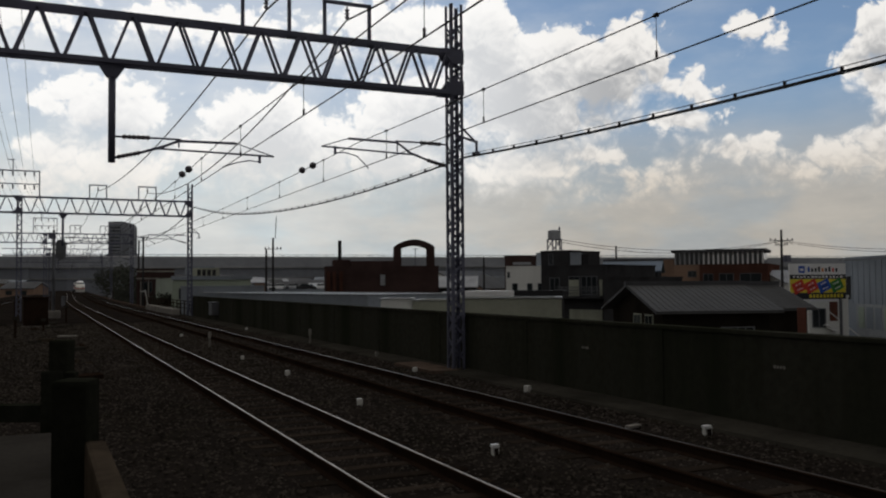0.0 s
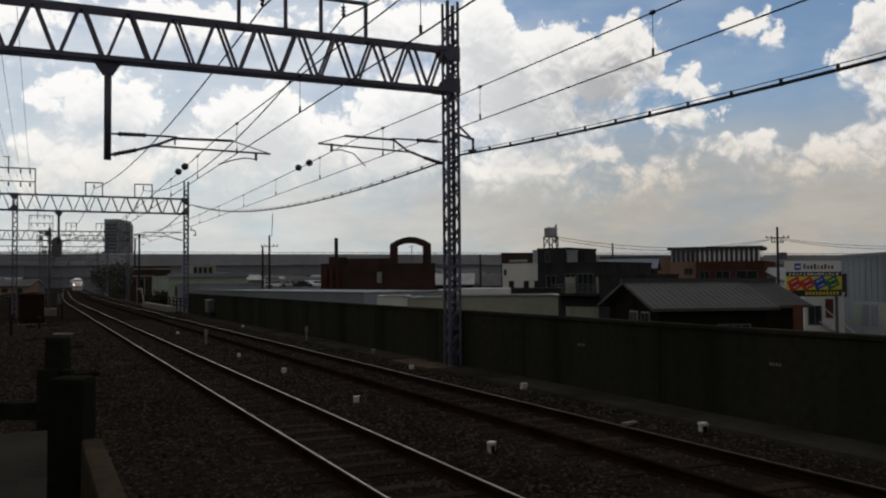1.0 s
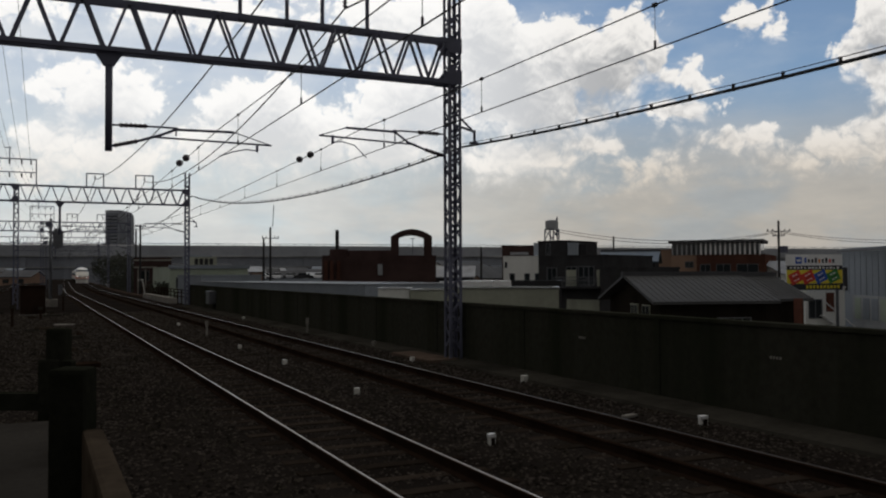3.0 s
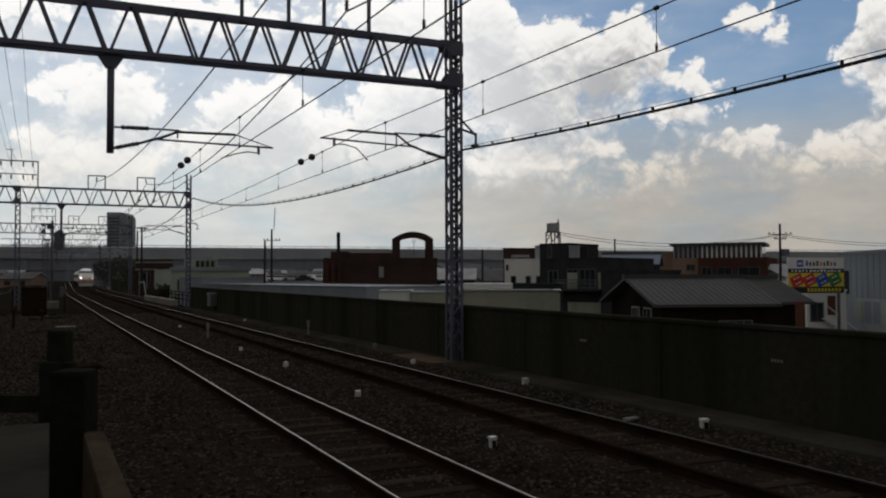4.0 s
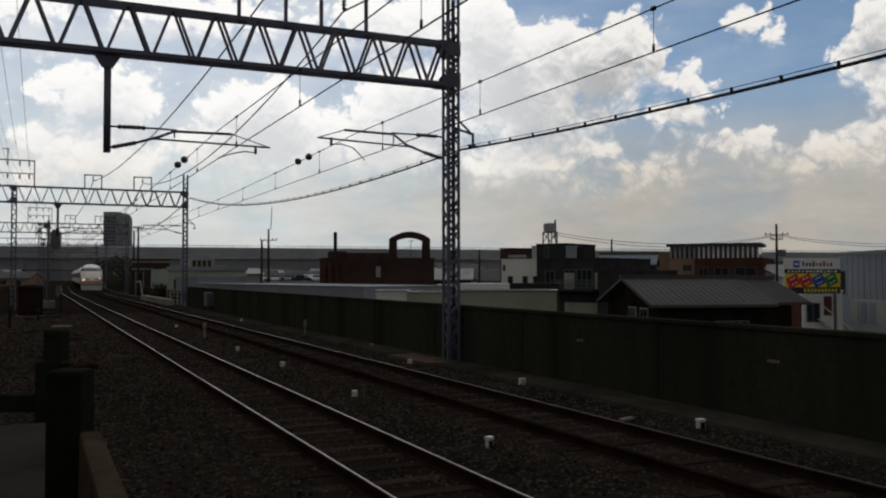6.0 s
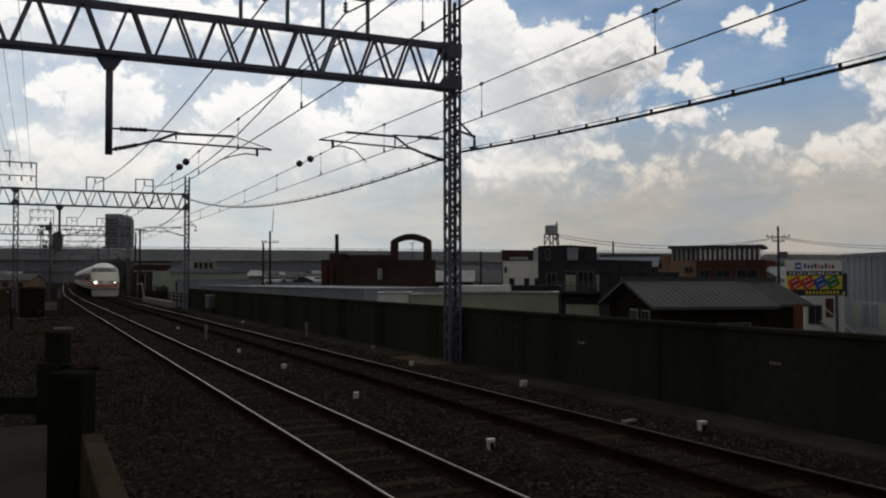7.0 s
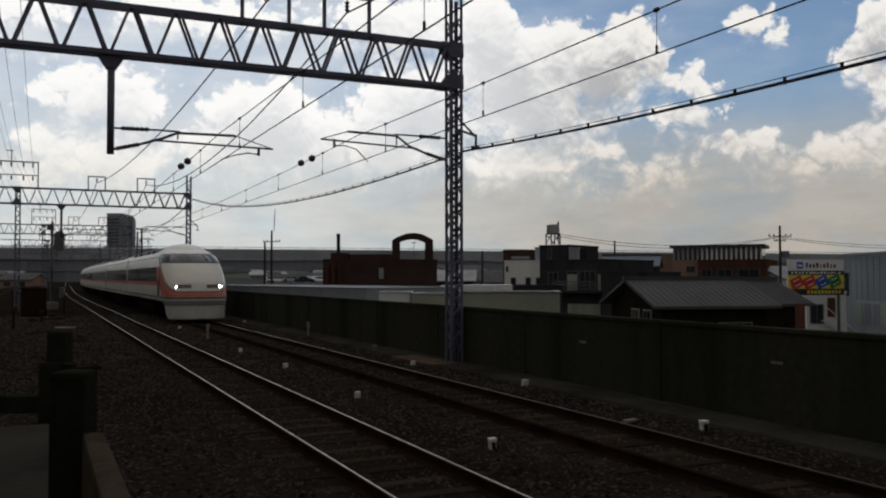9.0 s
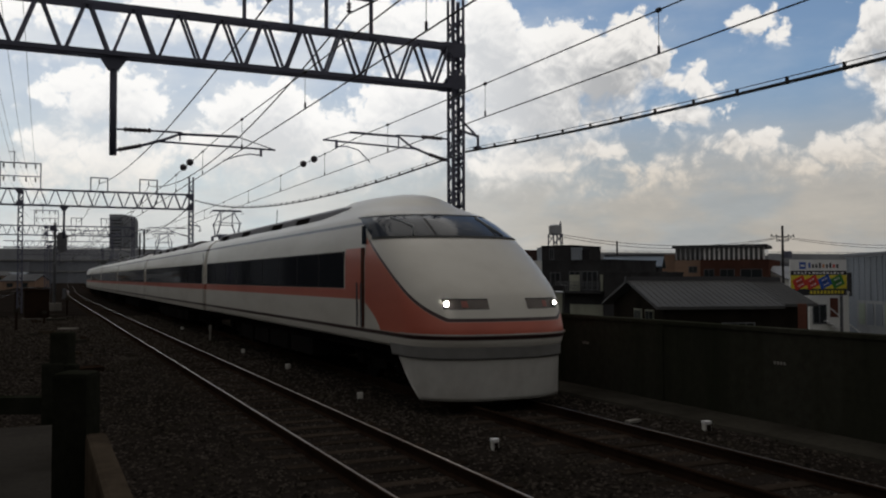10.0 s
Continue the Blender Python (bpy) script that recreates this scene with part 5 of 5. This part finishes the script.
# ---- the express train ----
def livery(name, u_nose):
    """Off-white body paint with the coral band, its dark lines and the wedge at the cab. y runs back from the nose."""
    m = bpy.data.materials.new(name)
    m.use_nodes = True
    k = Nodes(m.node_tree)
    where = k.n("ShaderNodeTexCoord").outputs["Object"]
    x, y, z = k.split(where)

    def between(v, a, b, e=0.012):
        return k.math("MULTIPLY", k.ramp(v, k_sub(a, e), k_add(a, e), False), k.math("SUBTRACT", 1.0, k.ramp(v, k_sub(b, e), k_add(b, e), False)))

    def k_sub(a, e):
        return a - e if isinstance(a, float) else k.math("SUBTRACT", a, e)

    def k_add(a, e):
        return a + e if isinstance(a, float) else k.math("ADD", a, e)

    grime = k.noise(k.vec("MULTIPLY", where, (1, 0.35, 1.6)), 1.1, 5.0)
    white = k.mix(k.ramp(grime, 0.35, 0.8), (0.70, 0.675, 0.62), (0.60, 0.57, 0.51))
    red = k.mix(k.ramp(grime, 0.35, 0.8), (0.60, 0.150, 0.095), (0.52, 0.125, 0.08))
    dark = (0.030, 0.007, 0.008)
    col = white
    side_band = between(z, 1.64, 1.83)
    if u_nose:
        behind = k.ramp(y, 4.28, 4.30, False)
        side_band = k.math("MULTIPLY", side_band, behind)
        block_red = k.math("MULTIPLY", between(z, 1.64, 2.60), between(y, 3.32, 4.30))
        # the wedge: under a rising line, above a falling sweep
        rise = k.math("MULTIPLY_ADD", k.math("MAXIMUM", k.math("SUBTRACT", y, 0.43), 0.0), 0.53, 1.335)
        sweep = k.math("MULTIPLY_ADD", k.math("POWER", k.math("MAXIMUM", k.math("SUBTRACT", y, 2.35), 0.0), 0.7), 0.55, 1.12)
        wedge = k.math("MULTIPLY", between(z, sweep, rise), k.math("SUBTRACT", 1.0, k.ramp(y, 3.14, 3.16, False)))
        line = k.math("MULTIPLY", between(z, rise, k.math("ADD", rise, 0.055), 0.006), k.math("SUBTRACT", 1.0, k.ramp(y, 3.0, 3.02, False)))
        col = k.mix(k.math("MAXIMUM", k.math("MAXIMUM", side_band, block_red), wedge), col, red)
        col = k.mix(line, col, dark)
        col = k.mix(between(z, 1.045, 1.112), col, dark)
        col = k.mix(k.math("MULTIPLY", between(z, 3.035, 3.10), k.ramp(y, 3.3, 3.4, False)), col, (0.025, 0.014, 0.022))
    else:
        col = k.mix(side_band, col, red)
        col = k.mix(between(z, 1.045, 1.112), col, dark)
        col = k.mix(between(z, 3.035, 3.10), col, (0.025, 0.014, 0.022))
    b = k.n("ShaderNodeBsdfPrincipled")
    k.put(b.inputs["Base Color"], col)
    k.put(b.inputs["Roughness"], k.math("MULTIPLY_ADD", grime, 0.2, 0.28))
    b.inputs["Coat Weight"].default_value, b.inputs["Coat Roughness"].default_value = 0.12, 0.15
    out = k.n("ShaderNodeOutputMaterial")
    k.t.links.new(b.outputs[0], out.inputs[0])
    return m


PAINT_HEAD, PAINT_CAR = livery("head_car_paint", True), livery("car_paint", False)
SKIRT = surface("skirt_paint", (0.60, 0.59, 0.56), 0.5, vary=0.25, grain=5.0, stain=1.0, bump=0.03, dirt=(0.4, 0.37, 0.33))
# grey for the painted undercut shade of the nose and for door edges
BAND_GREY = surface("undercut_and_edge_grey", (0.24, 0.235, 0.23), 0.55, vary=0.25, grain=6.0, stain=1.0, bump=0.03)
UNDER = surface("underframe", (0.022, 0.02, 0.02), 0.9, vary=0.3, grain=6.0, stain=1.0, bump=0.1)
SHROUD = surface("roof_shroud", (0.13, 0.125, 0.14), 0.6, vary=0.3, grain=4.0, stain=0.6, bump=0.03)
GLAZE = glass_dark("train_glass", (0.012, 0.015, 0.02), 0.05)
SCREEN = glass_dark("windscreen_glass", (0.014, 0.020, 0.032), 0.08, 1.22)
RUBBER = surface("black_rubber", (0.015, 0.015, 0.016), 0.7, vary=0.2, bump=0)
LAMP = surface("headlamp_glow", (0.9, 0.9, 0.9), 0.2, vary=0.0, bump=0, emit=(1.0, 0.97, 0.90, 240.0))
LAMP_HOUSE = surface("lamp_reflector", (0.16, 0.14, 0.13), 0.2, 0.6, vary=0.3, grain=10.0, stain=3.0, bump=0.03)
TAIL = surface("tail_lens", (0.35, 0.12, 0.10), 0.2, vary=0.2, bump=0)
GREY_WIPER = surface("wiper", (0.25, 0.27, 0.28), 0.5, vary=0.1, bump=0)

HALF = 1.43


def interp(z, table):
    """Smooth monotone curve through a table's rows."""
    n = len(table)
    z = max(table[0][0], min(table[-1][0], z))
    i = next(j for j in range(n - 1) if z <= table[j + 1][0])
    h = [table[j + 1][0] - table[j][0] for j in range(n - 1)]
    out = []
    for c in range(1, len(table[0])):
        d = [(table[j + 1][c] - table[j][c]) / h[j] for j in range(n - 1)]

        def slope(j):
            if j == 0:
                return d[0]
            if j == n - 1:
                return d[-1]
            return 0.0 if d[j - 1] * d[j] <= 0 else 2 * d[j - 1] * d[j] / (d[j - 1] + d[j])
        t = (z - table[i][0]) / h[i]
        a, b = table[i][c], table[i + 1][c]
        out.append(a * (2 * t ** 3 - 3 * t * t + 1) + b * (3 * t * t - 2 * t ** 3) + h[i] * (slope(i) * (t ** 3 - 2 * t * t + t) + slope(i + 1) * (t ** 3 - t * t)))
    return out


# height: half width of the body
SECTION = [(0.88, 1.40), (1.10, 1.43), (2.30, 1.43), (2.70, 1.40), (3.02, 1.34), (3.10, 1.31), (3.20, 1.26), (3.32, 1.17), (3.44, 1.05), (3.54, .93), (3.64, .77), (3.70, .58), (3.735, .36), (3.75, .12), (3.752, .02)]
# height: setback of the nose, length of the rounding
NOSE = [(0.88, .20, 1.25), (1.00, .14, 1.25), (1.12, .12, 1.25), (1.40, .20, 1.25), (1.75, .38, 1.25), (2.10, .78, 1.25), (2.45, 1.24, 1.35), (2.74, 1.66, 1.45),
        (2.95, 2.03, 1.6), (3.17, 2.48, 1.75), (3.30, 2.86, 1.9), (3.42, 3.30, 2.0), (3.54, 3.52, 2.1), (3.64, 3.75, 2.1), (3.70, 4.0, 2.1), (3.735, 4.3, 2.0), (3.75, 4.55, 2.0), (3.752, 4.65, 2.0)]


def nose_point(z, a, out=0.0):
    """A point of the cab's shell: a runs from -1 (one flank) over 0 (the tip) to 1."""
    w, = interp(z, SECTION)
    set_back, length = interp(z, NOSE)
    ang = a * math.pi / 2
    s, c = math.sin(ang), math.cos(ang)
    e = 0.80
    x = w * math.copysign(abs(s) ** e, s)
    y = set_back + length * (1 - abs(c) ** e)
    p = Vector((x, y, z))
    if out:
        d = Vector((math.copysign(abs(s) ** 1.2, s) / max(w, .1), -abs(c) / max(length, .1), .25 if z > 2.5 else .1)).normalized()
        p += d * out
    return p


def levels(lo, hi, n):
    return [lo + (hi - lo) * i / n for i in range(n + 1)]


def skin(bm, rows):
    vs = [[bm.verts.new(p) for p in r] for r in rows]
    for a, b in zip(vs, vs[1:]):
        for i in range(len(a) - 1):
            bm.faces.new((a[i], a[i + 1], b[i + 1], b[i]))
    return vs


def bogie(parent, y):
    bm = bmesh.new()
    for x in (-.85, .72):
        box(bm, x, x + .13, y - 1.5, y + 1.5, .45, .72)
        box(bm, x - .02, x + .15, y - .4, y + .4, .30, .45)
        for yy in (-1.05, 1.05):
            box(bm, x - .03, x + .16, y + yy - .17, y + yy + .17, .30, .62)
    box(bm, -.71, .71, y - .2, y + .2, .45, .7)
    b = part("bogie", bm, UNDER, parent)
    for yy in (-1.05, 1.05):
        for x in (-.60, .47):
            bm = bmesh.new()
            tube(bm, [(x, y + yy, .43), (x + .13, y + yy, .43)], .43, 20)
            part("wheel", bm, UNDER, b)


def pantograph(parent, y, base=3.66, head=4.78):
    bm = bmesh.new()
    for x in (-.42, .42):
        tube(bm, [(x, y - .85, base + .1), (x, y + .85, base + .1)], .03, 6)
        for yy in (-.8, .8):
            tube(bm, [(x, y + yy, base - .14), (x, y + yy, base + .1)], .06, 8)
    for yy in (-.8, 0, .8):
        tube(bm, [(-.42, y + yy, base + .1), (.42, y + yy, base + .1)], .03, 6)
    p = part("pantograph", bm, STEEL, parent, "raised diamond-shaped current collector")
    mid = base + (head - base) * .52
    for s in (-1, 1):
        for x in (-.42, .42):
            bm = bmesh.new()
            tube(bm, [(x, y + s * .18, base + .1), (x * .9, y + s * .80, mid)], .028, 6)
            part("lower_arm", bm, STEEL, p)
            bm = bmesh.new()
            tube(bm, [(x * .9, y + s * .80, mid), (x * .62, y + s * .14, head - .05)], .022, 6)
            part("upper_arm", bm, STEEL, p)
        bm = bmesh.new()
        tube(bm, [(-.45, y + s * .80, mid), (.45, y + s * .80, mid)], .018, 6)
        tube(bm, [(-.44, y + s * .76, mid + .03), (.33, y + s * .18, head - .08)], .012, 6)
        part("tie_bar", bm, STEEL, p)
    bm = bmesh.new()
    for s in (-.16, .16):
        beam(bm, (-.56, y + s, head), (.56, y + s, head), .06, .05)
        for e in (-1, 1):
            tube(bm, [(e * .55, y + s, head), (e * .62, y + s, head - .03), (e * .66, y + s, head - .13)], .010, 6)
    for x in (-.45, 0, .45):
        tube(bm, [(x, y - .16, head - .02), (x, y + .16, head - .02)], .018, 6)
    part("collector_head", bm, STEEL, p)


def side_windows(parent, y0, y1, panes):
    """A continuous dark window band on each flank, of panes with thin bars between."""
    for s in (-1, 1):
        bm = bmesh.new()
        x = s * (HALF + .004)
        box(bm, min(x, x - s * .012), max(x, x - s * .012), y0, y1, 1.835, 2.56)
        band = part("window_band", bm, RUBBER, parent)
        step = (y1 - y0) / panes
        for i in range(panes):
            bm = bmesh.new()
            xx = x + s * .004
            box(bm, min(xx, xx - s * .003), max(xx, xx - s * .003), y0 + i * step + .035, y0 + (i + 1) * step - .035, 1.86, 2.535)
            part("pane", bm, GLAZE, band)


def roof_gear(parent, y0, y1, rnd):
    """A long run of shrouded roof equipment with dark grilles let into its flanks."""
    y = y0
    while y < y1 - 1:
        n = min(rnd.uniform(2.6, 4.2), y1 - y)
        bm = bmesh.new()
        prism(bm, [(-1.12, 3.20), (1.12, 3.20), (1.02, 3.50), (.78, 3.60), (-.78, 3.60), (-1.02, 3.50)], y, y + n - .05, "y")
        unit = part("roof_unit", bm, SHROUD, parent, bevel=.02)
        g = y + n * rnd.uniform(.45, .7)
        for side in (-1, 1):
            bm = bmesh.new()
            p, q = (side * 1.118, 3.225), (side * 1.034, 3.478)
            prism(bm, [p, q, (q[0] + side * .012, q[1]), (p[0] + side * .012, p[1])], g, min(g + 1.1, y + n - .15), "y")
            part("grille", bm, UNDER, unit, "dark ventilation grille")
        y += n


def under_gear(parent, y0, y1, rnd):
    bm = bmesh.new()
    box(bm, -1.15, 1.15, y0, y1, .68, .90)
    part("underframe", bm, UNDER, parent)
    y = y0 + 4.9
    while y < y1 - 6.2:
        n = rnd.uniform(1.0, 2.4)
        bm = bmesh.new()
        box(bm, -1.25, 1.25, y, min(y + n, y1 - 5.2), .28, .675)
        part("equipment_box", bm, UNDER, parent, bevel=.02)
        y += n + rnd.uniform(.15, .5)


def head_car(length):
    rnd = random.Random(2)
    car = thing("train_car", "off-white express driving car with coral band and long sloping nose", "train car", group="express train cars")
    zs = sorted(set([z for z, *_ in SECTION] + [z for z, *_ in NOSE] + levels(.88, 3.73, 48)))
    aa = [i / 30 for i in range(-30, 31)]
    rows = []
    for z in zs:
        pts = [nose_point(z, a) for a in aa]
        end0, end1 = pts[0], pts[-1]
        back = levels(0, 1, 8)[1:]
        sink = max(0.0, z - 3.2) * .33
        left = [Vector((end0.x, end0.y + (length - .25 - end0.y) * f, z - sink)) for f in back][::-1]
        right = [Vector((end1.x, end1.y + (length - .25 - end1.y) * f, z - sink)) for f in back]
        rows.append(left + pts + right)
    bm = bmesh.new()
    vs = skin(bm, rows)
    for face in ([r[0] for r in vs] + [r[-1] for r in reversed(vs)],):
        bm.faces.new(face)
    bm.faces.new(vs[0])
    part("body", bm, PAINT_HEAD, car, smooth=True)
    # windscreen that wraps round the cab
    bm = bmesh.new()
    skin(bm, [[nose_point(z, i / 28 * .90, .012) for i in range(-28, 29)] for z in levels(2.76, 3.19, 8)])
    part("windscreen", bm, SCREEN, car, "dark wrap-round windscreen", smooth=True)
    bm = bmesh.new()
    for z0, z1 in ((2.735, 2.775), (3.175, 3.205)):
        skin(bm, [[nose_point(z, i / 28 * .92, .016) for i in range(-28, 29)] for z in levels(z0, z1, 2)])
    ws = part("windscreen_frame", bm, RUBBER, car, smooth=True)
    for a in (-.42, .30):
        bm = bmesh.new()
        tube(bm, [nose_point(2.78, a, .03), nose_point(2.95, a + .05 * (1 if a > 0 else -1) * -1, .03), nose_point(3.14, a - .10, .03)], .018, 6)
        part("wiper", bm, GREY_WIPER, ws, smooth=True)
    for a in (-.22, .22):
        bm = bmesh.new()
        skin(bm, [[nose_point(z, a + i * .006, .014) for i in range(-2, 3)] for z in levels(2.77, 3.18, 4)])
        part("screen_post", bm, RUBBER, ws)
    # lamp clusters
    for s in (-1, 1):
        bm = bmesh.new()
        skin(bm, [[nose_point(z, s * (.11 + .36 * i / 10), .006) for i in range(11)] for z in levels(1.53, 1.69, 4)])
        h = part("lamp_unit", bm, LAMP_HOUSE, car, "dark lamp cluster set into the nose", smooth=True)
        bm = bmesh.new()
        skin(bm, [[nose_point(z, s * (.105 + .37 * i / 10), .009) for i in range(11)] for z in levels(1.685, 1.70, 1)])
        part("lamp_rim", bm, RUBBER, h)
        bm = bmesh.new()
        skin(bm, [[nose_point(z, s * (.26 + .05 * i / 4), .010) for i in range(5)] for z in levels(1.56, 1.66, 3)])
        part("tail_lamp", bm, TAIL, h)
        bm = bmesh.new()
        c = nose_point(1.615, s * .435, .004)
        n = (nose_point(1.615, s * .435, .2) - c).normalized()
        tube(bm, [c - n * .02, c + n * .012, c + n * .02], .05, 16, [.035, .035, .02])
        part("headlamp", bm, LAMP, h, "lit white headlamp", smooth=True)
        # added ring, longer on one side, cuts off the lamp seen obliquely
        bm = bmesh.new()
        reach = .02 if s < 0 else .075
        ring = [(.041 * math.cos(2 * math.pi * i / 18), .041 * math.sin(2 * math.pi * i / 18)) for i in range(19)]
        skin(bm, [[Vector((c.x + g * u, c.y + .02 - d, c.z + g * v)) for u, v in ring] for g, d in ((1, 0), (1, reach + .02), (1.22, reach + .02), (1.22, 0))])
        part("lamp_mask_ring", bm, LAMP_HOUSE, h, "added ring that partly hides the headlamp from the side", smooth=True)
    # bumper, grey band coloured as the shade of the undercut, and skirt
    bm = bmesh.new()
    skin(bm, [[nose_point(z, a, .03) for a in aa] for z in (1.118, 1.130, 1.140)])
    part("bumper", bm, SKIRT, car, smooth=True)
    for nm, mat, z0, z1 in (("undercut_band", BAND_GREY, .74, 1.035), ("skirt", SKIRT, .075, .76)):
        rows = []
        for z in levels(z0, z1, 10):
            f = (z - .10) / .9
            inset = 1.004 if nm == "undercut_band" else .975 + .010 * f
            cut = 1.45 + .5 * f if nm == "undercut_band" else .92 + 0.95 * f
            half_row = []
            for i in range(31):
                p = nose_point(.9, i / 30)
                y = p.y + (.012 - .03 * f if nm == "undercut_band" else .03 - .02 * f)
                if y > cut:
                    g = (cut - last[1]) / max(1e-6, y - last[1])
                    p = Vector((last[0] + (p.x - last[0]) * g, 0, 0))
                    y = cut
                    half_row.append(Vector((p.x * inset, y, z)))
                    half_row += [half_row[-1].copy() for _ in range(31 - len(half_row))]
                    break
                half_row.append(Vector((p.x * inset, y, z)))
                last = (p.x, y)
            half_row.append(Vector((half_row[-1].x, max(cut, half_row[-1].y) + .02, z)))
            rows.append([Vector((-p.x, p.y, p.z)) for p in half_row[:0:-1]] + half_row)
        bm = bmesh.new()
        vs = skin(bm, rows)
        bm.faces.new(vs[0])
        part(nm, bm, mat, car, "pale grey front skirt" if nm == "skirt" else "", smooth=True)
    # crew door: flat strip, the shade of its recessed gap put into the colour
    for s in (-1, 1):
        x = s * (HALF + .006)
        bm = bmesh.new()
        box(bm, min(x, x - s * .012), max(x, x - s * .012), 3.17, 3.36, 1.12, 2.60)
        d = part("door", bm, BRICK, car, "crew door strip, dark like its recessed gap")
        bm = bmesh.new()
        for yy in (3.19, 3.42):
            tube(bm, [(x + s * .05, yy, 1.15), (x + s * .06, yy, 1.95)], .016, 6)
        part("grab_rail", bm, GALV, d)
        bm = bmesh.new()
        box(bm, min(x, x - s * .03), max(x, x - s * .03), 3.15, 3.30, 2.66, 3.0)
        part("side_light", bm, SCREEN, d)
    side_windows(car, 4.36, length - .42, 9)
    roof_gear(car, 5.3, length - .6, rnd)
    under_gear(car, 2.3, length - .3, rnd)
    bogie(car, 3.9)
    bogie(car, length - 3.3)
    return car


def middle_car(length, panto):
    rnd = random.Random(9)
    car = thing("train_car", "off-white express coach with dark window band and coral stripe", "train car", group="express train cars")
    bm = bmesh.new()
    zs = [z for z, *_ in SECTION]
    low = [(z - max(0.0, z - 3.2) * .33, w) for z, w in SECTION]
    ring = [(-w, z) for z, w in low] + [(w, z) for z, w in reversed(low)]
    prism(bm, ring, .25, length - .25, "y")
    part("body", bm, PAINT_CAR, car)
    part("gangway", cube(-.75, .75, -.20, .249, .95, 3.2), RUBBER, car)
    side_windows(car, .62, length - .42, 10)
    for s in (-1, 1):
        x = s * (HALF + .005)
        bm = bmesh.new()
        box(bm, min(x, x - s * .01), max(x, x - s * .01), .36, .42, .95, 2.95)
        part("door_edge", bm, BAND_GREY, car)
    roof_gear(car, 5.0 if panto else 1.0, length - .6, rnd)
    if panto:
        pantograph(car, 3.5)
    under_gear(car, .4, length - .3, rnd)
    bogie(car, 3.3)
    bogie(car, length - 3.3)
    return car


LEAD, MID, CARS = 20.4, 20.0, 6
NOSE_AT_END, SPEED = 12.15, 29.6
car_list = []


def build_train():
    car_list.append((head_car(LEAD), 0.0, LEAD))
    a, b = middle_car(MID, True), None
    off = LEAD
    for i in range(1, CARS):
        if i == 1:
            c = a
        elif i == 3:
            c = b = middle_car(MID, False)
        elif i in (2, 4):
            c = copy_thing(a, Matrix())
        else:
            c = copy_thing(b, Matrix())
        car_list.append((c, off, MID))
        off += MID


def motions():
    for c, off, n in car_list:
        rows = []
        for i in range(41):
            t = i * 0.25
            s = NOSE_AT_END + SPEED * (10.0 - t) + off
            p, q = on_line(TRACK_2, s + 3.0), on_line(TRACK_2, s + n - 3.0)
            d = (q - p).normalized()
            o = p - d * 3.0
            rows.append((t, pose(o.x, o.y, 0.0, 0, 0, -degrees_of(math.atan2(d.x, d.y)))))
        walk(c, rows)


# ---- build ----
build_ground()
build_wall()
for _s, _l in ((19.76, -7.0), (62.4, -1.2), (105.0, 0.5), (148.0, 0.5), (191.0, 0.5)):
    build_gantry(_s, _l)
build_wires()
build_far_things()
build_neighbours()
build_town_spread()
build_car_deck()
build_lineside()
build_blockers()
build_train()
build_track(TRACK_1, -30, 620, 140, (RAIL_TOP, RAIL_TOP), "narrow-gauge track with worn shiny rails on ballast")
build_track(TRACK_2, -30, 620, 140, (RAIL_SIDE, RAIL_TOP_2), "narrow-gauge track with duller rails beside the wall")
build_track(TRACK_3, -30, 300, 100, (RAIL_DULL, RAIL_DULL), "rusty side track with dull brown rails")
build_ballast()
motions()
